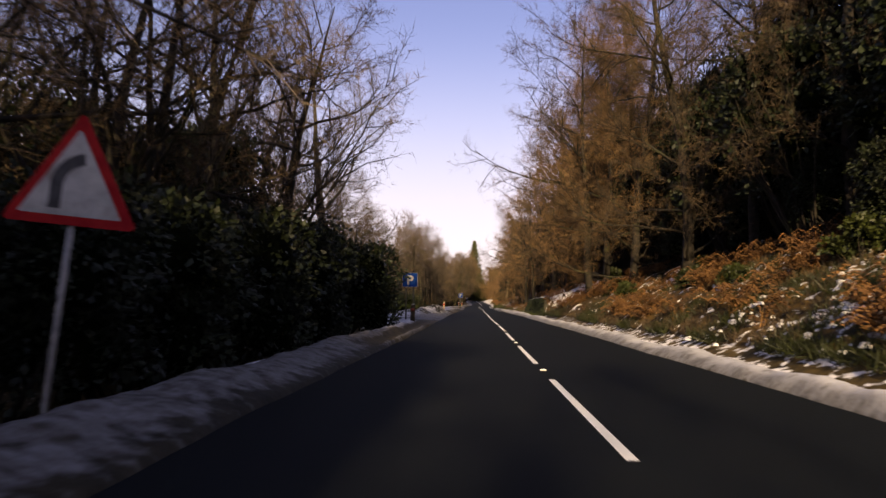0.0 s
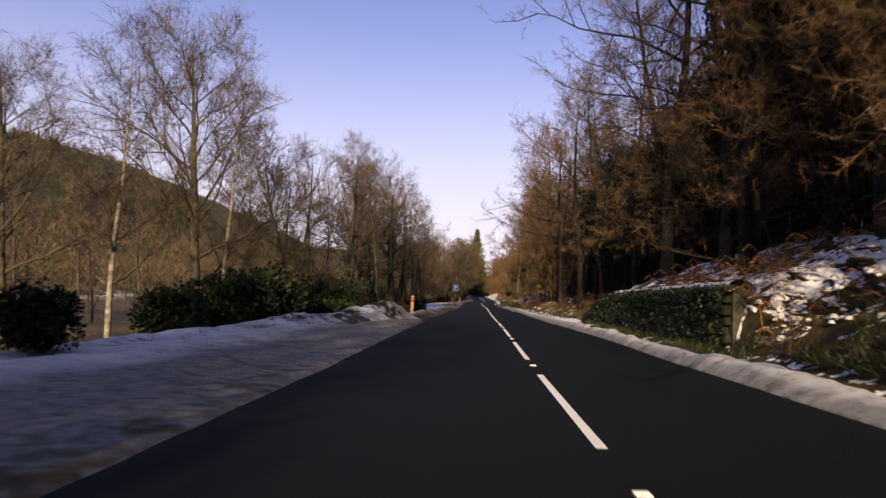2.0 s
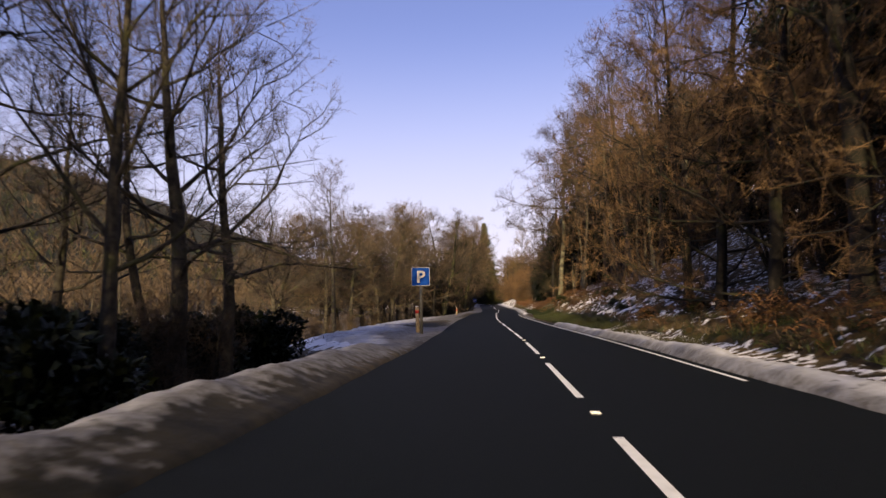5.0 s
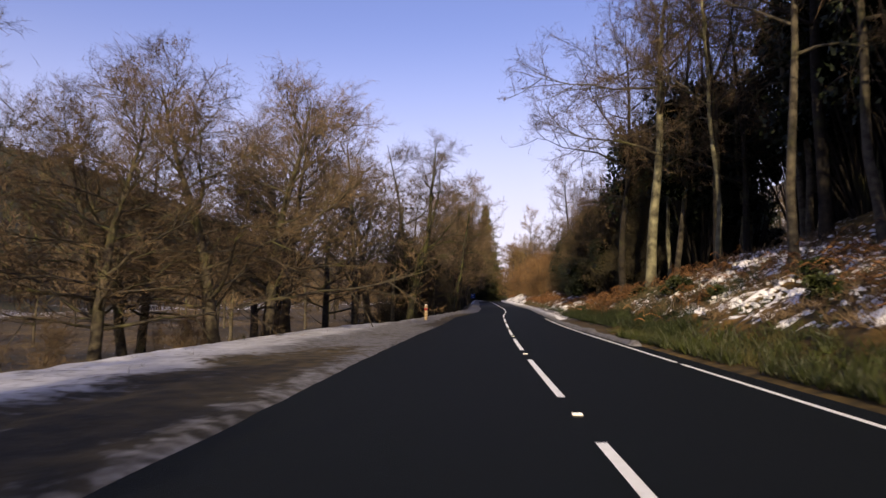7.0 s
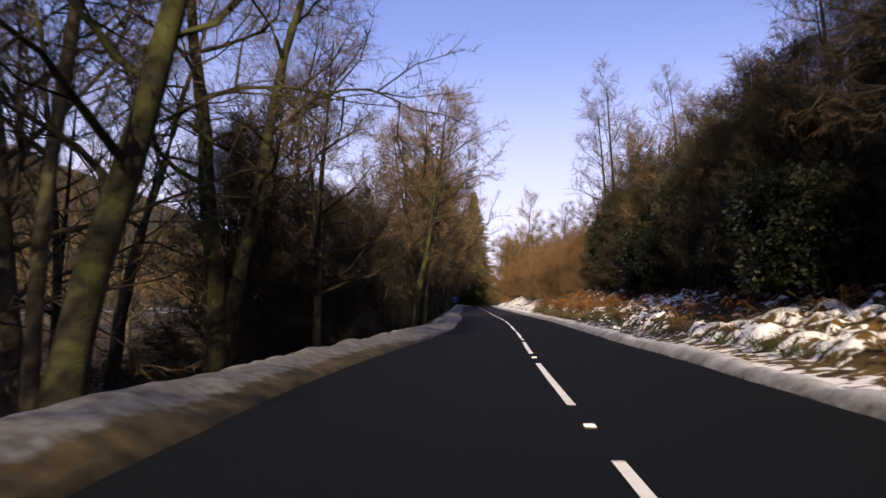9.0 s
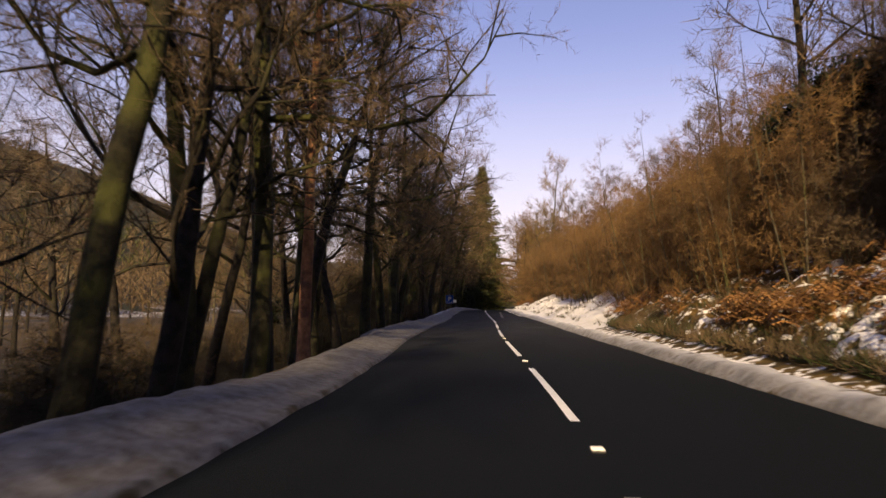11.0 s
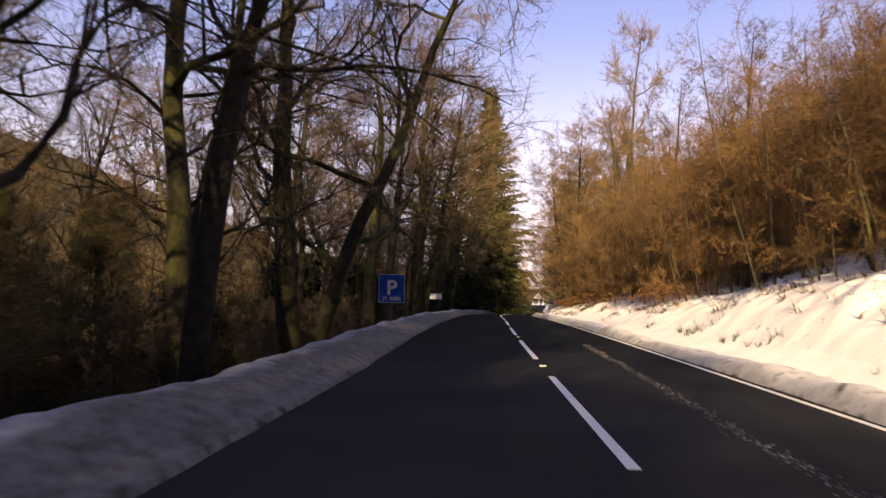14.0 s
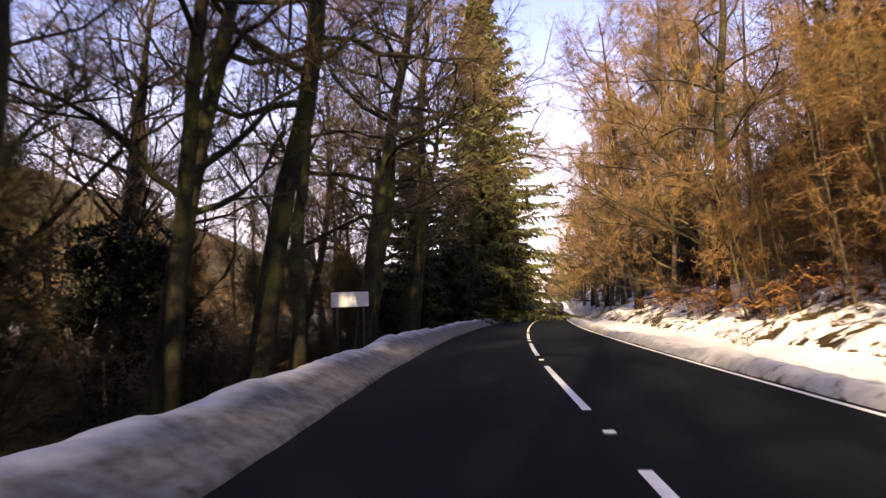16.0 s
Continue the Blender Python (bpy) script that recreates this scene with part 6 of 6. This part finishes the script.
def ivy(v, f, p, rng):
    """A leaf on the face or top of the wall."""
    y = p.y
    q = Vector((road_x(y) + 4.66 + rng.uniform(-0.08, 0.03), y, road_z(y) + 0.05 + wall_top(y) * rng.random() ** 0.6))
    for _ in range(4):
        leaf(v, f, q + 0.12 * rand_dir(rng), (rand_dir(rng) + Vector((-0.6, 0, -0.6))).normalized(), rng.uniform(0.05, 0.12), rng, 0.4)


def tuft(v, f, p, rng):
    for _ in range(7):
        w = rng.uniform(0, 6.28)
        d = Vector((math.cos(w) * rng.uniform(0.2, 0.9), math.sin(w) * rng.uniform(0.2, 0.9), 1)).normalized()
        blade(v, f, p, d, rng.uniform(0.14, 0.40), 0.010, rng)


def clod(v, f, p, rng, s=0):
    """A lump of snow lying on the plants."""
    s = s or rng.uniform(0.04, 0.13)
    i = len(v)
    n = 7
    ring = [rng.uniform(0.7, 1.2) for _ in range(n)]
    v.append(p + Vector((0, 0, s * 1.02 + 0.03)))
    for hh, rr in ((0.58, 0.72), (0.05, 1.05)):
        for k in range(n):
            w = 6.28 * k / n
            v.append(p + Vector((math.cos(w) * s * rr * ring[k], math.sin(w) * s * rr * ring[k] * 1.2, s * hh * 1.5 * rng.uniform(0.7, 1.2) + 0.03)))
    for k in range(n):
        a, b2 = i + 1 + k, i + 1 + (k + 1) % n
        f.append((i, a, b2))
        f.append((a, a + n, b2 + n, b2))


def big_clod(v, f, p, rng):
    for _ in range(9):
        q = p + Vector((rng.gauss(0, 0.34), rng.gauss(0, 0.42), 0))
        q.z = ground_z(q.x, q.y) + rng.uniform(0.0, 0.14)
        clod(v, f, q, rng, rng.uniform(0.04, 0.12))


def bank_where(y0, y1, u0, u1, clump=0.0, seed=1):
    def pick(rng):
        for _ in range(40):
            y, u = rng.uniform(y0, y1), u0 + (u1 - u0) * rng.random() ** 1.4
            x = road_x(y) + u
            if nz(x, y, 0.45, seed) > clump:
                break
        return x, y
    return pick


scatter("bracken", "dead orange-brown bracken on the bank", "bracken", bracken, 3600, bank_where(2, 62, 5.2, 11, 0.16, 41), frond, 1, 0.08)
scatter("bracken", "dead bracken hanging over the stone wall", "bracken", bracken, 220, bank_where(62, 72, 5.1, 9, -0.2, 52), frond, 12)
scatter("grass", "mossy grass tufts at the foot of the wall", "grass", leaf_bright, 500, bank_where(62, 84, 4.2, 4.7, -0.2, 53), tuft, 13)
scatter("bracken", "dead orange-brown bracken above the wall and verge", "bracken", bracken, 480, bank_where(93, 150, 5.0, 9.5, 0.22, 42), frond, 2, 0.08)
scatter("bracken", "dead russet bracken clumps beside the snow", "bracken", bracken, 800, bank_where(210, 282, 5.2, 10, 0.2, 43), frond, 3, 0.12)
scatter("bracken", "dead russet bracken under the saplings", "bracken", bracken, 1200, bank_where(345, 400, 6.0, 11, 0.05, 44), frond, 4, 0.12)
scatter("grass", "tufts of dry verge grass", "grass", grass_mat, 1800, bank_where(135, 190, 3.9, 5.6, -0.1, 45), tuft, 5)
scatter("grass", "tufts of dry grass poking through snow", "grass", grass_mat, 1800, bank_where(250, 380, 4.6, 12, 0.1, 46), tuft, 6)
scatter("grass", "tufts of dry grass on the valley side", "grass", grass_mat, 1500, bank_where(0, 400, -7, -16, -0.2, 47), tuft, 7)
scatter("snow_clods", "lumps thrown up by the plough", "snow", leaf_snow, 160, bank_where(84, 140, -4.9, -5.6, 0.1, 51), clod, 11)
scatter("heather", "dark wiry heather on the bank", "heather", twig_brown, 3000, bank_where(1, 63, 4.8, 11, -0.15, 56), heather, 16, 0.15)
scatter("heather", "green mossy stems among the bracken", "heather", leaf_bright, 5200, bank_where(1, 63, 4.6, 11, -0.1, 55), heather, 21, 0.15)
scatter("snow_clods", "frosted clumps among the bracken", "snow", leaf_snow, 26, bank_where(13, 22, 5.2, 8.0, -9, 72), big_clod, 27, 0.10)
scatter("snow_clods", "snow caught on the heather and fern", "snow", leaf_snow, 45, bank_where(8, 63, 5.2, 10.5, 0.22, 74), big_clod, 29, 0.10)
scatter("snow_clods", "lumps of snow on the dark rough bank", "snow", leaf_snow, 130, bank_where(164, 206, 6.6, 11.5, 0.0, 75), big_clod, 30, 0.12)
scatter("heather", "brown dead stems over the rough bank", "heather", twig_brown, 3600, bank_where(150, 210, 5.4, 12, -0.1, 76), heather, 31, 0.15)
scatter("bracken", "dull bracken on the dark bank", "bracken", bracken, 420, bank_where(160, 200, 5.8, 10, 0.22, 77), frond, 32, 0.10)
scatter("bracken", "bright russet bracken patch by the verge", "bracken", bracken, 260, bank_where(198, 207, 5.0, 8, -0.1, 48), frond, 25, 0.12)
scatter("grass", "green verge grass beside the tarmac", "grass", leaf_bright, 2600, bank_where(148, 188, 3.7, 5.2, -0.3, 49), tuft, 26, 0.05)
scatter("heather", "dark wiry heather on the bank", "heather", leaf_bright, 3000, bank_where(84, 262, 4.8, 11, -0.1, 57), heather, 17, 0.12)
scatter("heather", "dead stalks standing out of the snow", "heather", twig_brown, 1300, bank_where(262, 410, 5.6, 12.5, 0.1, 58), heather, 18, 0.05)
scatter("heather", "dark green and brown growth along the verge", "heather", leaf_hedge, 3600, bank_where(182, 216, 4.4, 8.5, -0.3, 78), heather, 33, 0.12)
scatter("heather", "dark green and brown growth beside the snow ridge", "heather", leaf_hedge, 1300, bank_where(250, 284, 4.6, 7.5, -0.2, 85), heather, 40, 0.12)
scatter("heather", "dead brown stems beside the snow ridge", "heather", twig_brown, 2400, bank_where(250, 284, 4.6, 7.5, -0.2, 86), heather, 41, 0.12)
scatter("bracken", "dead bracken leaning over the verge", "bracken", bracken, 120, bank_where(184, 214, 4.8, 8.5, 0.2, 79), frond, 34, 0.08)
scatter("heather", "brown and russet stems over the snowy bank", "heather", twig_brown, 3600, bank_where(216, 288, 5.3, 11.5, 0.0, 81), heather, 36, 0.12)
scatter("bracken", "bright russet bracken beside the snow ridge", "bracken", bracken, 1100, bank_where(252, 284, 5.2, 9.0, 0.12, 82), frond, 37, 0.12)
scatter("snow_clods", "rounded lumps of snow on the mossy bank", "snow", leaf_snow, 130, bank_where(236, 284, 5.2, 8.6, -0.1, 83), big_clod, 38, 0.12)
scatter("heather", "dark stalks over the verge snow", "heather", twig_brown, 2200, bank_where(90, 150, 4.9, 10.5, 0.0, 84), heather, 39, 0.10)
scatter("ivy", "ivy and moss over the wall face", "ivy", leaf_bright, 140, bank_where(64.2, 85.5, 4.6, 4.7, -9, 59), ivy, 19)
scatter("ivy", "dark ivy over the wall face", "ivy", leaf_laurel, 1500, bank_where(64.2, 85.5, 4.6, 4.7, -9, 60), ivy, 20)
